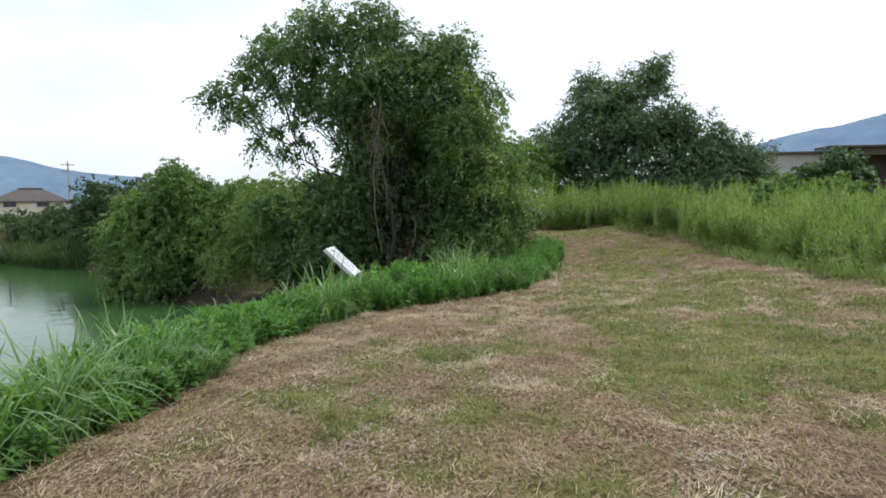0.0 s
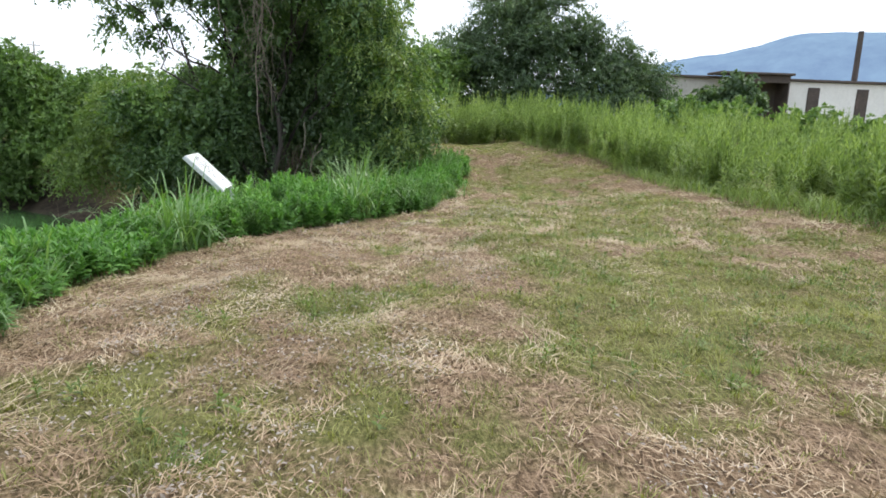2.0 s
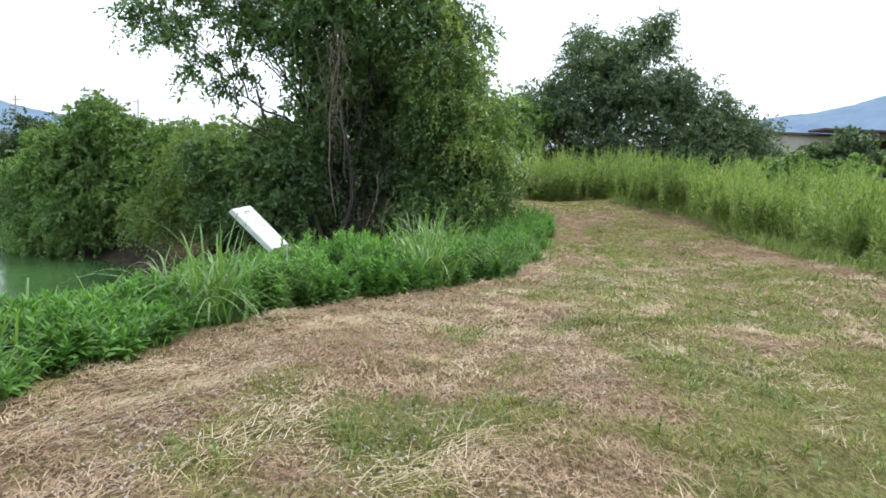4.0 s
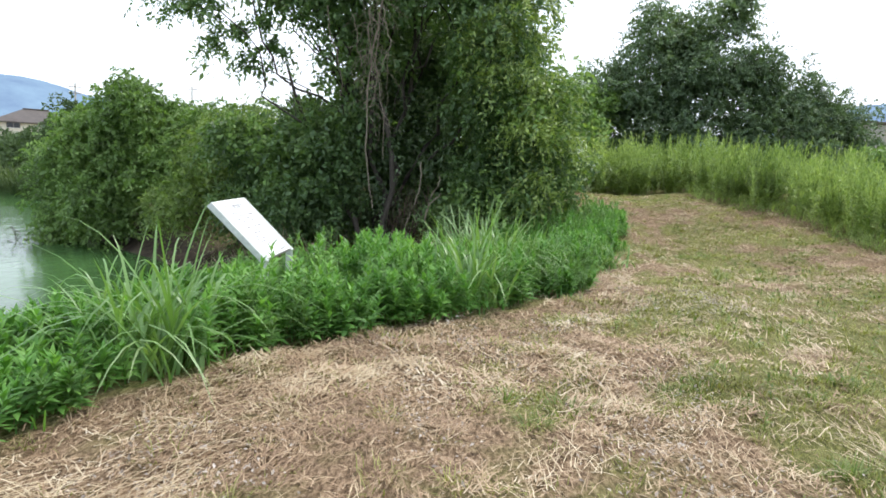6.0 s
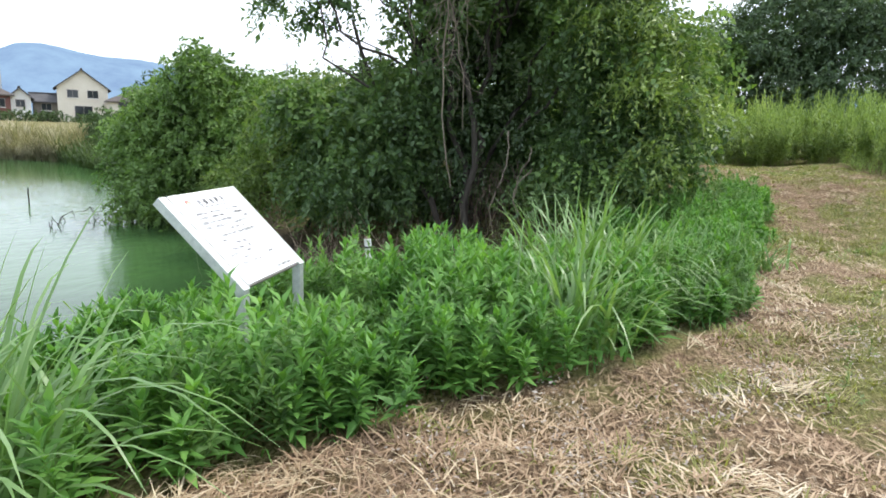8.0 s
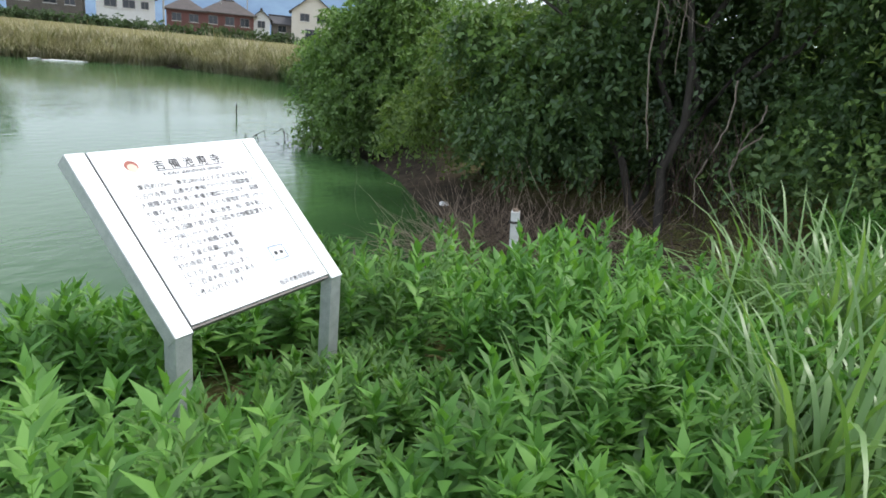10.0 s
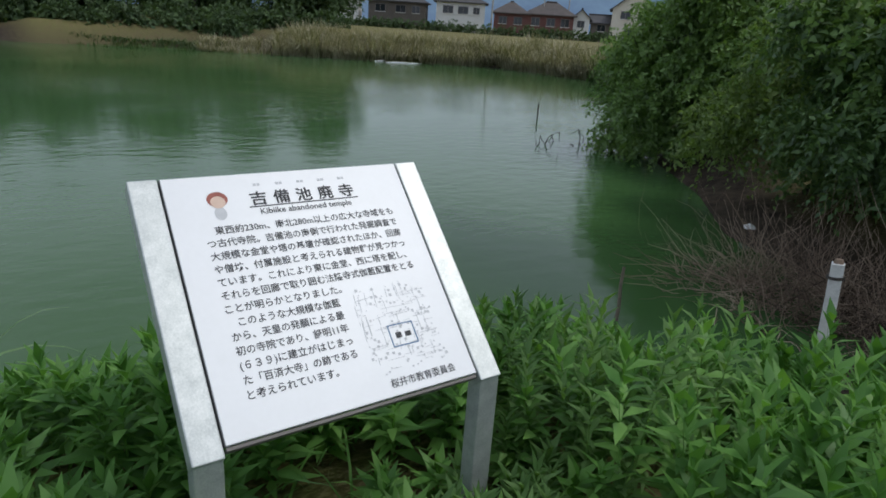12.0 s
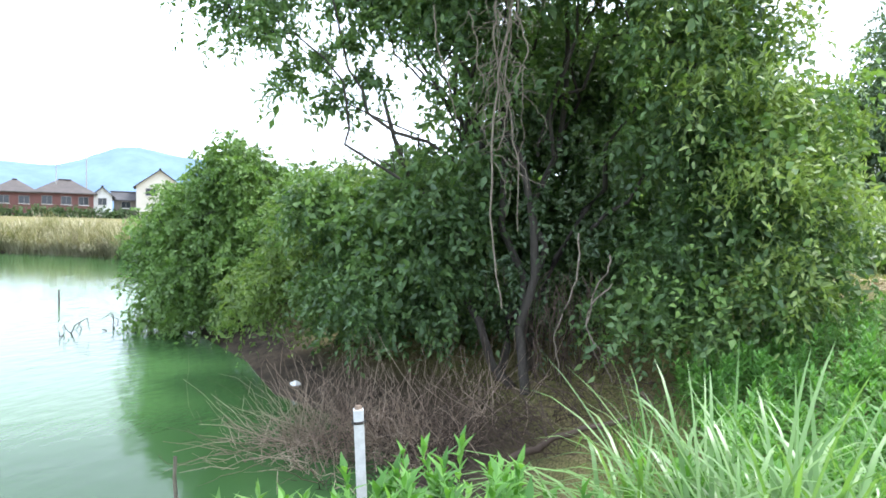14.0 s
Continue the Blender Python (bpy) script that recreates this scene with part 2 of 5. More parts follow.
def ground_material():
    """Mown bank: straw, brown thatch and green regrowth; mud by the water."""
    m, nt, b = mat_new("mown_ground")
    n, l = nt.nodes, nt.links
    big = noise_node(nt, 0.55, 5, 0.6)
    mid = noise_node(nt, 3.0, 5, 0.65)
    fine = noise_node(nt, 38, 5, 0.7, (1.0, 0.45, 1.0))
    straw = ramp_node(nt, [(0.28, (0.05, 0.033, 0.02)), (0.46, (0.17, 0.112, 0.068)), (0.6, (0.35, 0.245, 0.155)), (0.75, (0.55, 0.44, 0.32))])
    green = ramp_node(nt, [(0.3, (0.07, 0.071, 0.023)), (0.5, (0.16, 0.158, 0.053)), (0.7, (0.29, 0.275, 0.11))])
    l.new(fine.outputs["Fac"], straw.inputs["Fac"])
    l.new(fine.outputs["Fac"], green.inputs["Fac"])
    at = n.new("ShaderNodeAttribute")
    at.attribute_name = "green"
    mx = n.new("ShaderNodeMix")
    mx.data_type = "RGBA"
    add = n.new("ShaderNodeMath")
    add.operation = "ADD"
    sub = n.new("ShaderNodeMapRange")
    sub.inputs["From Min"].default_value, sub.inputs["From Max"].default_value = 0.35, 0.65
    sub.inputs["To Min"].default_value, sub.inputs["To Max"].default_value = -0.35, 0.35
    l.new(mid.outputs["Fac"], sub.inputs["Value"])
    l.new(at.outputs["Fac"], add.inputs[0])
    l.new(sub.outputs["Result"], add.inputs[1])
    add.use_clamp = True
    l.new(add.outputs[0], mx.inputs["Factor"])
    l.new(straw.outputs["Color"], mx.inputs["A"])
    l.new(green.outputs["Color"], mx.inputs["B"])
    mud = n.new("ShaderNodeAttribute")
    mud.attribute_name = "mud"
    mr = ramp_node(nt, [(0.3, (0.028, 0.022, 0.017)), (0.7, (0.10, 0.078, 0.056))])
    l.new(mid.outputs["Fac"], mr.inputs["Fac"])
    m2 = n.new("ShaderNodeMix")
    m2.data_type = "RGBA"
    l.new(mud.outputs["Fac"], m2.inputs["Factor"])
    l.new(mx.outputs["Result"], m2.inputs["A"])
    l.new(mr.outputs["Color"], m2.inputs["B"])
    l.new(m2.outputs["Result"], b.inputs["Base Color"])
    b.inputs["Roughness"].default_value = 0.95
    b.inputs["Specular IOR Level"].default_value = 0.15
    bump(nt, b, fine.outputs["Fac"], 1.0, 0.05)
    return m


M_GROUND = ground_material()


def water_material():
    m, nt, b = mat_new("pond_water")
    a = noise_node(nt, 0.05, 3)
    r = ramp_node(nt, [(0.35, (0.044, 0.102, 0.030)), (0.65, (0.058, 0.124, 0.045))])
    nt.links.new(a.outputs["Fac"], r.inputs["Fac"])
    nt.links.new(r.outputs["Color"], b.inputs["Base Color"])
    b.inputs["Roughness"].default_value = 0.09
    b.inputs["IOR"].default_value = 1.33
    b.inputs["Specular IOR Level"].default_value = 0.36
    rip = noise_node(nt, 3.2, 3, 0.5, (1.0, 0.55, 1.0))
    calm = noise_node(nt, 0.09, 2)
    cr = nt.nodes.new("ShaderNodeMapRange")
    cr.inputs["From Min"].default_value, cr.inputs["From Max"].default_value = 0.42, 0.66
    cr.inputs["To Min"].default_value, cr.inputs["To Max"].default_value = 0.07, 0.32
    nt.links.new(calm.outputs["Fac"], cr.inputs["Value"])
    k = nt.nodes.new("ShaderNodeBump")
    k.inputs["Distance"].default_value = 0.12
    nt.links.new(cr.outputs["Result"], k.inputs["Strength"])
    nt.links.new(rip.outputs["Fac"], k.inputs["Height"])
    nt.links.new(k.outputs["Normal"], b.inputs["Normal"])
    return m


M_WATER = water_material()


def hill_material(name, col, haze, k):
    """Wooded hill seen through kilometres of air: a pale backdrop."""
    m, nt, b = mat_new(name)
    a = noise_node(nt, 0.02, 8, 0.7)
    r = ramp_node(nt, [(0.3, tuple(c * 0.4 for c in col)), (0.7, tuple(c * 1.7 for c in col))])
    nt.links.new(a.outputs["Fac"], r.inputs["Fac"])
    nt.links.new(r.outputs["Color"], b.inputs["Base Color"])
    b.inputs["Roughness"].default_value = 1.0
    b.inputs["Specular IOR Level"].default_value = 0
    # haze painted in as an even blue emission over the slopes
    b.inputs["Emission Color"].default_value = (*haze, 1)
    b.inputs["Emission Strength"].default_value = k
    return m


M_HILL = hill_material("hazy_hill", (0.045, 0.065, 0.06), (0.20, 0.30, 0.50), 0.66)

# ---- mesh helpers ----
rng = np.random.default_rng(7)


def mesh_np(name, V, F, mat, smooth=False):
    """A mesh from an array of points and an array of equal polygons."""
    V, F = np.asarray(V, np.float32).reshape(-1, 3), np.asarray(F, np.int32)
    me = bpy.data.meshes.new(name)
    me.vertices.add(len(V))
    me.vertices.foreach_set("co", V.ravel())
    me.loops.add(F.size)
    me.loops.foreach_set("vertex_index", F.ravel())
    me.polygons.add(len(F))
    me.polygons.foreach_set("loop_start", np.arange(0, F.size, F.shape[1], dtype=np.int32))
    if smooth:
        me.polygons.foreach_set("use_smooth", np.ones(len(F), bool))
    me.materials.append(mat)
    me.update(calc_edges=True)
    return me


def part(name, bm, material, parent, label="", smooth=False):
    """One bmesh, or a ready mesh, as one mesh object under a thing or part."""
    if isinstance(bm, bmesh.types.BMesh):
        me = bpy.data.meshes.new(name)
        bm.to_mesh(me)
        bm.free()
        me.materials.append(material)
        if smooth:
            for p in me.polygons:
                p.use_smooth = True
    else:
        me = bm
    ob = new(name, me)
    ob.parent = parent
    return tagged(ob, label)


def empty(name, x, y, z, rz=0.0, label="", category="", group="", kind=""):
    ob = new(name)
    ob.matrix_world = pose(x, y, z, 0, 0, rz)
    ob.empty_display_size = 0.2
    return tagged(ob, label, category, group, kind)


def box(bm, x0, x1, y0, y1, z0, z1, m=None, bevel=0.0):
    r = bmesh.ops.create_cube(bm, size=1)
    vs = r["verts"]
    bmesh.ops.transform(bm, verts=vs, matrix=Matrix.Translation(((x0 + x1) / 2, (y0 + y1) / 2, (z0 + z1) / 2)) @ Matrix.Diagonal((x1 - x0, y1 - y0, z1 - z0, 1)))
    if bevel:
        es = list({e for v in vs for e in v.link_edges})
        got = bmesh.ops.bevel(bm, geom=es, offset=bevel, segments=2, affect="EDGES", profile=0.5)
        vs = list({v for f in got["faces"] for v in f.verts} | {v for v in vs if v.is_valid})
    if m is not None:
        bmesh.ops.transform(bm, verts=vs, matrix=m)
    return bm


def boxed(*a, **k):
    return box(bmesh.new(), *a, **k)


def tube_np(points, radii, sides=6):
    """A tapered tube along points: arrays of corners and quads."""
    P = np.asarray(points, float)
    n = len(P)
    R = np.broadcast_to(np.asarray(radii, float), (n,))
    T = np.gradient(P, axis=0)
    T /= np.linalg.norm(T, axis=1, keepdims=True) + 1e-9
    ref = np.where(np.abs(T[:, 2:3]) > 0.9, np.array([[1.0, 0, 0]]), np.array([[0, 0, 1.0]]))
    A = np.cross(T, ref)
    A /= np.linalg.norm(A, axis=1, keepdims=True) + 1e-9
    B = np.cross(T, A)
    th = np.linspace(0, 2 * np.pi, sides, endpoint=False)
    V = P[:, None] + R[:, None, None] * (np.cos(th)[None, :, None] * A[:, None] + np.sin(th)[None, :, None] * B[:, None])
    i, j = np.meshgrid(np.arange(n - 1), np.arange(sides), indexing="ij")
    F = np.stack([i * sides + j, i * sides + (j + 1) % sides, (i + 1) * sides + (j + 1) % sides, (i + 1) * sides + j], -1).reshape(-1, 4)
    return V.reshape(-1, 3), F


def join_np(pieces):
    Vs, Fs, o = [], [], 0
    for V, F in pieces:
        Vs.append(V)
        Fs.append(F + o)
        o += len(V)
    return np.concatenate(Vs), np.concatenate(Fs)


def norm(a):
    return a / (np.linalg.norm(a, axis=-1, keepdims=True) + 1e-9)


def leaves_np(pos, along, up, length, width, fold=0.25, curl=0.15):
    """Pointed folded leaves: five corners and two quads round a midrib each."""
    n = len(pos)
    L, W = np.broadcast_to(length, (n,))[:, None], np.broadcast_to(width, (n,))[:, None]
    a = norm(along)
    s = norm(np.cross(a, up))
    u = np.cross(s, a)
    base = pos
    mid = pos + a * L * 0.5 + u * L * curl * 0.3
    tip = pos + a * L - u * L * curl
    lf = pos + a * L * 0.42 + s * W * 0.5 + u * W * fold
    rt = pos + a * L * 0.42 - s * W * 0.5 + u * W * fold
    V = np.stack([base, lf, mid, rt, tip], 1).reshape(-1, 3)
    k = np.arange(n)[:, None] * 5
    F = np.concatenate([k + np.array([[0, 2, 4, 1]]), k + np.array([[0, 3, 4, 2]])])
    return V, F


def blades_np(pos, lean, length, width, droop, segs=4):
    """Grass blades: tapering strips that lean and bow over."""
    n = len(pos)
    L, W, D = (np.broadcast_to(v, (n,))[:, None] for v in (length, width, droop))
    lean = norm(lean)
    side = norm(np.cross(lean, np.array([0.0, 0.0, 1.0]) + 1e-4))
    fl = norm(lean * np.array([1, 1, 0.0]) + 1e-6)
    pts = []
    for i in range(segs + 1):
        t = i / segs
        c = pos + lean * L * t + fl * L * D * 0.5 * t ** 2 - np.array([0, 0, 1.0]) * L * D * 0.75 * t ** 3
        w = W * (1 - t) ** 0.6 * 0.5 + 0.0004
        pts += [c - side * w, c + side * w]
    V = np.stack(pts, 1).reshape(-1, 3)
    k = np.arange(n)[:, None] * (2 * segs + 2)
    F = np.concatenate([k + np.array([[2 * i, 2 * i + 1, 2 * i + 3, 2 * i + 2]]) for i in range(segs)])
    return V, F


def rand_dirs(n, r=rng):
    return norm(r.normal(size=(n, 3)))


def smooth01(a, b, v):
    t = np.clip((v - a) / (b - a), 0, 1)
    return t * t * (3 - 2 * t)


# ---- plan ----
WATER = -2.3
SHORE = np.array([(-6.2, -60), (-6.2, 5), (-5.8, 10.5), (-4.7, 14.2), (-3.7, 16.3), (-3.1, 18.4), (-3.3, 20.3), (-5.2, 22.2), (-7.2, 23.1), (-9.4, 25.4), (-12.6, 27.8), (-19.5, 37),
                  (-26.5, 46.4), (-38.7, 53), (-50.3, 51.6), (-58.5, 34), (-66.2, 14.5), (-76, 0), (-80, -60)], float)
EDGE_Y = np.array([-40, 3.0, 5.2, 7.8, 9.2, 10.2, 11.1, 11.9, 12.8, 14.6, 16.2, 18.5, 20.5, 22.5, 30], float)
EDGE_X = np.array([-2.4, -2.4, -2.3, -2.25, -2.0, -1.55, -1.05, -0.5, 0.75, 1.75, 2.2, 3.0, 3.7, 4.0, 3.4], float)


def edge_x(y):
    """Where the mown bank meets the weeds on the pond's side."""
    return np.interp(y, EDGE_Y, EDGE_X)


def right_x(y):
    """Where the mown bank meets the tall weeds on the land side."""
    return np.interp(y, [-40, 5, 10, 16, 21, 25, 28, 30], [7.6, 7.6, 7.7, 8.1, 8.3, 7.0, 4.2, 2.5])


def shore_distance(x, y):
    """Metres from the shoreline, negative in the pond."""
    x, y = np.broadcast_arrays(np.asarray(x, float), np.asarray(y, float))
    d = np.full(x.shape, 1e9)
    inside = np.zeros(x.shape, bool)
    n = len(SHORE)
    for i in range(n):
        (ax, ay), (bx, by) = SHORE[i], SHORE[(i + 1) % n]
        ex, ey = bx - ax, by - ay
        t = np.clip(((x - ax) * ex + (y - ay) * ey) / (ex * ex + ey * ey), 0, 1)
        d = np.minimum(d, np.hypot(x - ax - t * ex, y - ay - t * ey))
        if ey != 0:
            c = (ay > y) != (by > y)
            inside ^= c & (x < ex * (y - ay) / ey + ax)
    return np.where(inside, -d, d)


def vnoise(x, y, cell, seed=0):
    """Smooth uneven noise, 0 to 1, with lumps about one cell wide."""
    u, v = np.asarray(x, float) / cell, np.asarray(y, float) / cell
    i, j = np.floor(u), np.floor(v)
    fu, fv = u - i, v - j
    fu, fv = fu * fu * (3 - 2 * fu), fv * fv * (3 - 2 * fv)

    def corner(a, b):
        h = np.sin(a * 127.1 + b * 311.7 + seed * 74.7) * 43758.5453
        return h - np.floor(h)
    return (corner(i, j) * (1 - fu) + corner(i + 1, j) * fu) * (1 - fv) + (corner(i, j + 1) * (1 - fu) + corner(i + 1, j + 1) * fu) * fv


def swath(x, y):
    """0 to 1 over the rows in which the mower left the straw: they follow the edge of the weeds."""
    u = x - np.interp(y, EDGE_Y, EDGE_X) * (1 - 0.6 * smooth01(1.0, 5.0, x))
    w = 0.5 + 0.5 * np.sin(2 * np.pi * (u / 0.95 + 0.55 * vnoise(x, y, 1.9, 3)))
    return np.clip(smooth01(0.5, 0.97, w) * (0.15 + 1.1 * vnoise(x * 1.6, y * 0.55, 0.8, 5)), 0, 1)


def ground_z(x, y):
    x, y = np.broadcast_arrays(np.asarray(x, float), np.asarray(y, float))
    cx, cy = np.clip(x, -12, 14), np.clip(y, -10, 30)
    z = -0.0262 * cy + 0.0105 * cx + 1.1 * smooth01(17, 27, cy) + 0.3 * smooth01(4.5, 8.5, cx)
    z = z + 0.03 * np.sin(1.7 * x + 0.6 * y) * np.sin(1.1 * y - 0.4 * x) + 0.014 * np.sin(5.1 * x + 2.0) * np.sin(4.3 * y) + 0.014 * np.sin(9.3 * x + 2.7 * y + 1.0) * np.sin(8.1 * y - 3.3 * x)
    z = z + smooth01(30, 22, np.hypot(x, y - 9)) * (0.055 * (vnoise(x, y, 0.42, 1) - 0.5) + 0.045 * (vnoise(x, y, 0.2, 2) - 0.5))
    d = shore_distance(x, y)
    slope = 0.78 - 0.42 * smooth01(13.2, 15.8, y) * smooth01(16, 9, np.hypot(x + 3, y - 20))
    bank = WATER + np.where(d > 0, slope * d, 0.45 * np.maximum(d, -3.0))
    k = 0.25
    h = np.clip(0.5 + 0.5 * (bank - z) / k, 0, 1)
    return bank * (1 - h) + z * h - k * h * (1 - h)


def patchy(x, y, s=1.0):
    """Uneven growth, 0 to 1, over a metre or two."""
    a = np.sin(1.9 * s * x + 1.1 * s * y + np.sin(1.3 * s * y)) * np.sin(1.4 * s * y - 0.9 * s * x + 0.7) + 0.6 * np.sin(4.1 * s * x - 2.3 * s * y) * np.sin(3.7 * s * y + 1.9 * s * x)
    return np.clip(0.5 + 0.45 * a, 0, 1)


def green_amount(x, y):
    """0 straw to 1 green on the mown bank."""
    g = np.zeros(np.broadcast(x, y).shape)
    for q, (f, w) in enumerate(((0.9, 0.30), (1.7, 0.26), (2.9, 0.24), (4.7, 0.18), (7.3, 0.12))):
        u, v = math.cos(1.3 + 2.1 * q), math.sin(1.3 + 2.1 * q)
        g = g + w * np.sin(f * (u * x + v * y) + 1.7 * q + 0.8 * np.sin(f * 0.7 * (v * x - u * y))) * np.sin(f * 0.8 * (v * x - u * y) + 0.9 * q)
    g = g + 0.03 + 0.40 * smooth01(1.2, 3.2, x) * smooth01(3.5, 7, y) * (1 - smooth01(6.0, 7.4, x)) - 0.3 * smooth01(1.8, 0.2, x - edge_x(y))
    g = g + 0.55 * (vnoise(x, y, 0.7, 11) - 0.5) + 0.35 * (vnoise(x, y, 0.28, 12) - 0.5) - 0.30 * swath(x, y)
    for cx, cy, rad, k in ((1.65, 5.9, 0.42, 0.8), (-0.6, 4.95, 0.28, 0.7), (2.9, 7.8, 0.9, 0.45), (3.2, 13.2, 0.8, 0.5), (0.7, 8.7, 0.35, 0.4), (2.3, 10.6, 0.5, 0.5), (-0.5, 2.7, 0.35, 0.6)):
        g = g + k * np.exp(-((x - cx) ** 2 + 0.5 * (y - cy) ** 2) / rad ** 2)
    g = smooth01(-0.32, 0.5, g)
    return np.clip(g, 0, 1)


def build_ground():
    def steps(a, b, lo, hi, fine):
        mid = np.arange(a, b + fine / 2, fine)
        left = a - np.cumsum(np.geomspace(fine * 1.3, 90, 44))
        right = b + np.cumsum(np.geomspace(fine * 1.3, 90, 44))
        return np.concatenate([left[left > lo][::-1], mid, right[right < hi]])
    xs, ys = steps(-9, 9.5, -2500, 2500, 0.085), steps(-1, 26, -2500, 2500, 0.085)
    X, Y = np.meshgrid(xs, ys, indexing="ij")
    Z = ground_z(X, Y)
    ny = len(ys)
    i, j = np.meshgrid(np.arange(len(xs) - 1), np.arange(ny - 1), indexing="ij")
    F = np.stack([i * ny + j, (i + 1) * ny + j, (i + 1) * ny + j + 1, i * ny + j + 1], -1).reshape(-1, 4)
    me = mesh_np("ground", np.stack([X, Y, Z], -1), F, M_GROUND, True)
    d = shore_distance(X, Y)
    mown = (X > edge_x(Y) - 0.1) & (X < right_x(Y) + 0.2) & (Y < 31)
    g = np.where(mown, green_amount(X, Y), 0.8)
    for nm, val in (("green", g), ("mud", smooth01(2.6, 0.8, d))):
        a = me.attributes.new(nm, "FLOAT", "POINT")
        a.data.foreach_set("value", val.astype(np.float32).ravel())
    return tagged(new("ground", me), "mown earth bank with straw and green regrowth", "ground", kind="structure")


build_ground()


def build_water():
    V = np.array([(-110, -90, WATER), (4, -90, WATER), (4, 60, WATER), (-110, 60, WATER)])
    tagged(new("water", mesh_np("water", V, np.array([[0, 1, 2, 3]]), M_WATER)), "murky green pond water with light ripples", "pond", kind="structure")


build_water()

# ---- plants ----


def sprays_np(lobes, per_m2, leaf, seed, twig=0.5, k=12, droop=0.5, wide=0.42, fill=0.35, flat=1.0):
    """Leafy twigs over and inside lobes (x, y, z, radius)."""
    r = np.random.default_rng(seed)
    P, A, U, L = [], [], [], []
    for x, y, z, rad in lobes:
        n = max(4, int(per_m2 * 4 * rad * rad))
        o = rand_dirs(n, r)
        o[:, 2] = np.where(o[:, 2] < -0.5, -o[:, 2] * 0.4, o[:, 2])
        depth = np.where(r.random(n) < fill, r.uniform(0.2, 0.8, n), r.uniform(0.75, 1.06, n))
        st = np.array([x, y, z]) + o * (rad * depth)[:, None] * np.array([1, 1, flat])
        d = norm(o + 0.75 * rand_dirs(n, r) + np.array([0, 0, -0.15]))
        ln = twig * r.uniform(0.5, 1.25, n)
        t = np.linspace(0.1, 1.0, k)[None, :, None]
        pos = st[:, None] + d[:, None] * t * ln[:, None, None] + np.array([0, 0, -droop]) * (t ** 2) * ln[:, None, None]
        side = norm(np.cross(d, rand_dirs(n, r)))[:, None] * np.where(np.arange(k) % 2, 1, -1)[None, :, None]
        al = norm(d[:, None] * 0.55 + side * 0.8 + r.normal(size=(n, k, 3)) * 0.35 + np.array([0, 0, -0.25]))
        up = norm(np.array([0, 0, 1.0]) + 0.85 * r.normal(size=(n, k, 3)) + 0.4 * o[:, None])
        P.append(pos.reshape(-1, 3)), A.append(al.reshape(-1, 3)), U.append(up.reshape(-1, 3))
        L.append(leaf * r.uniform(0.6, 1.3, n * k))
    P, A, U, L = (np.concatenate(v) for v in (P, A, U, L))
    return leaves_np(P, A, U, L, L * wide)


def sublobes(lobes, n, seed, lo=0.3, hi=0.55):
    """Uneven smaller lobes budding from larger ones."""
    r = np.random.default_rng(seed)
    out = list(lobes)
    for x, y, z, rad in lobes:
        for o in rand_dirs(n, r):
            s = rad * r.uniform(lo, hi)
            o[2] = abs(o[2]) if o[2] < -0.3 else o[2]
            out.append((x + o[0] * rad * 0.95, y + o[1] * rad * 0.95, z + o[2] * rad * 0.95, s))
    return out


def limb_np(a, b, r0, r1, seed, wob=0.12, n=9, sag=0.0):
    r = np.random.default_rng(seed)
    t = np.linspace(0, 1, n)[:, None]
    a, b = np.array(a, float), np.array(b, float)
    w = np.cumsum(r.normal(size=(n, 3)), 0)
    w -= t * w[-1]
    P = a + (b - a) * t + w * wob * np.linalg.norm(b - a) * 0.25 + np.array([0, 0, sag]) * np.sin(np.pi * t)
    return tube_np(P, np.linspace(r0, r1, n), 7)


def tree(name, base, stems, lobes, leafmat, per_m2, leaf, seed, label, twig=0.5, droop=0.5, wide=0.42, buds=5, trunk_r=0.16, category="tree", k=12, fill=0.35, core=0.6):
    """A tree or bush: leaning stems, limbs to every lobe and a crown of leafy sprays."""
    x, y = base
    z = float(ground_z(x, y))
    root = empty(name, x, y, z, 0, label, category)
    pieces = []
    for q, (sx, sy, sz) in enumerate(stems):
        pieces.append(limb_np((x + 0.25 * math.cos(q * 2.1) - x, 0.25 * math.sin(q * 2.1), -0.25), (sx - x, sy - y, sz - z), trunk_r, trunk_r * 0.4, seed + q))
    for q, (lx, ly, lz, lr) in enumerate(lobes):
        s = stems[min(range(len(stems)), key=lambda i: (stems[i][0] - lx) ** 2 + (stems[i][1] - ly) ** 2 + (stems[i][2] - lz) ** 2)]
        f = 0.6
        a = (f * s[0] + (1 - f) * x - x, f * s[1] + (1 - f) * y - y, f * s[2] + (1 - f) * z - z)
        w = min(1.0, lr / 0.8)
        pieces.append(limb_np(a, (lx - x, ly - y, lz - z), trunk_r * 0.42 * w, 0.015 * w, seed + 50 + q, 0.2))
        r = np.random.default_rng(seed + 900 + q)
        for o in rand_dirs(5, r):
            pieces.append(limb_np((lx - x, ly - y, lz - z), (lx - x + o[0] * lr, ly - y + o[1] * lr, lz - z + o[2] * lr), 0.02 * w, 0.006 * w, seed + 300 + q + 1000 * len(pieces), 0.25, 5))
    V, F = join_np(pieces)
    part("trunk", mesh_np("trunk", V, F, M_BARK, True), M_BARK, root)
    V, F = sprays_np(sublobes(lobes, buds, seed + 7), per_m2, leaf, seed + 3, twig, k, droop, wide, fill)
    V, F = join_np([(V, F), sprays_np(lobes, per_m2 * core, leaf * 1.7, seed + 4, twig * 0.8, 7, droop, wide * 1.1, 1.0)])
    part("crown", mesh_np("crown", V - np.array([x, y, z]), F, leafmat), leafmat, root)
    return root


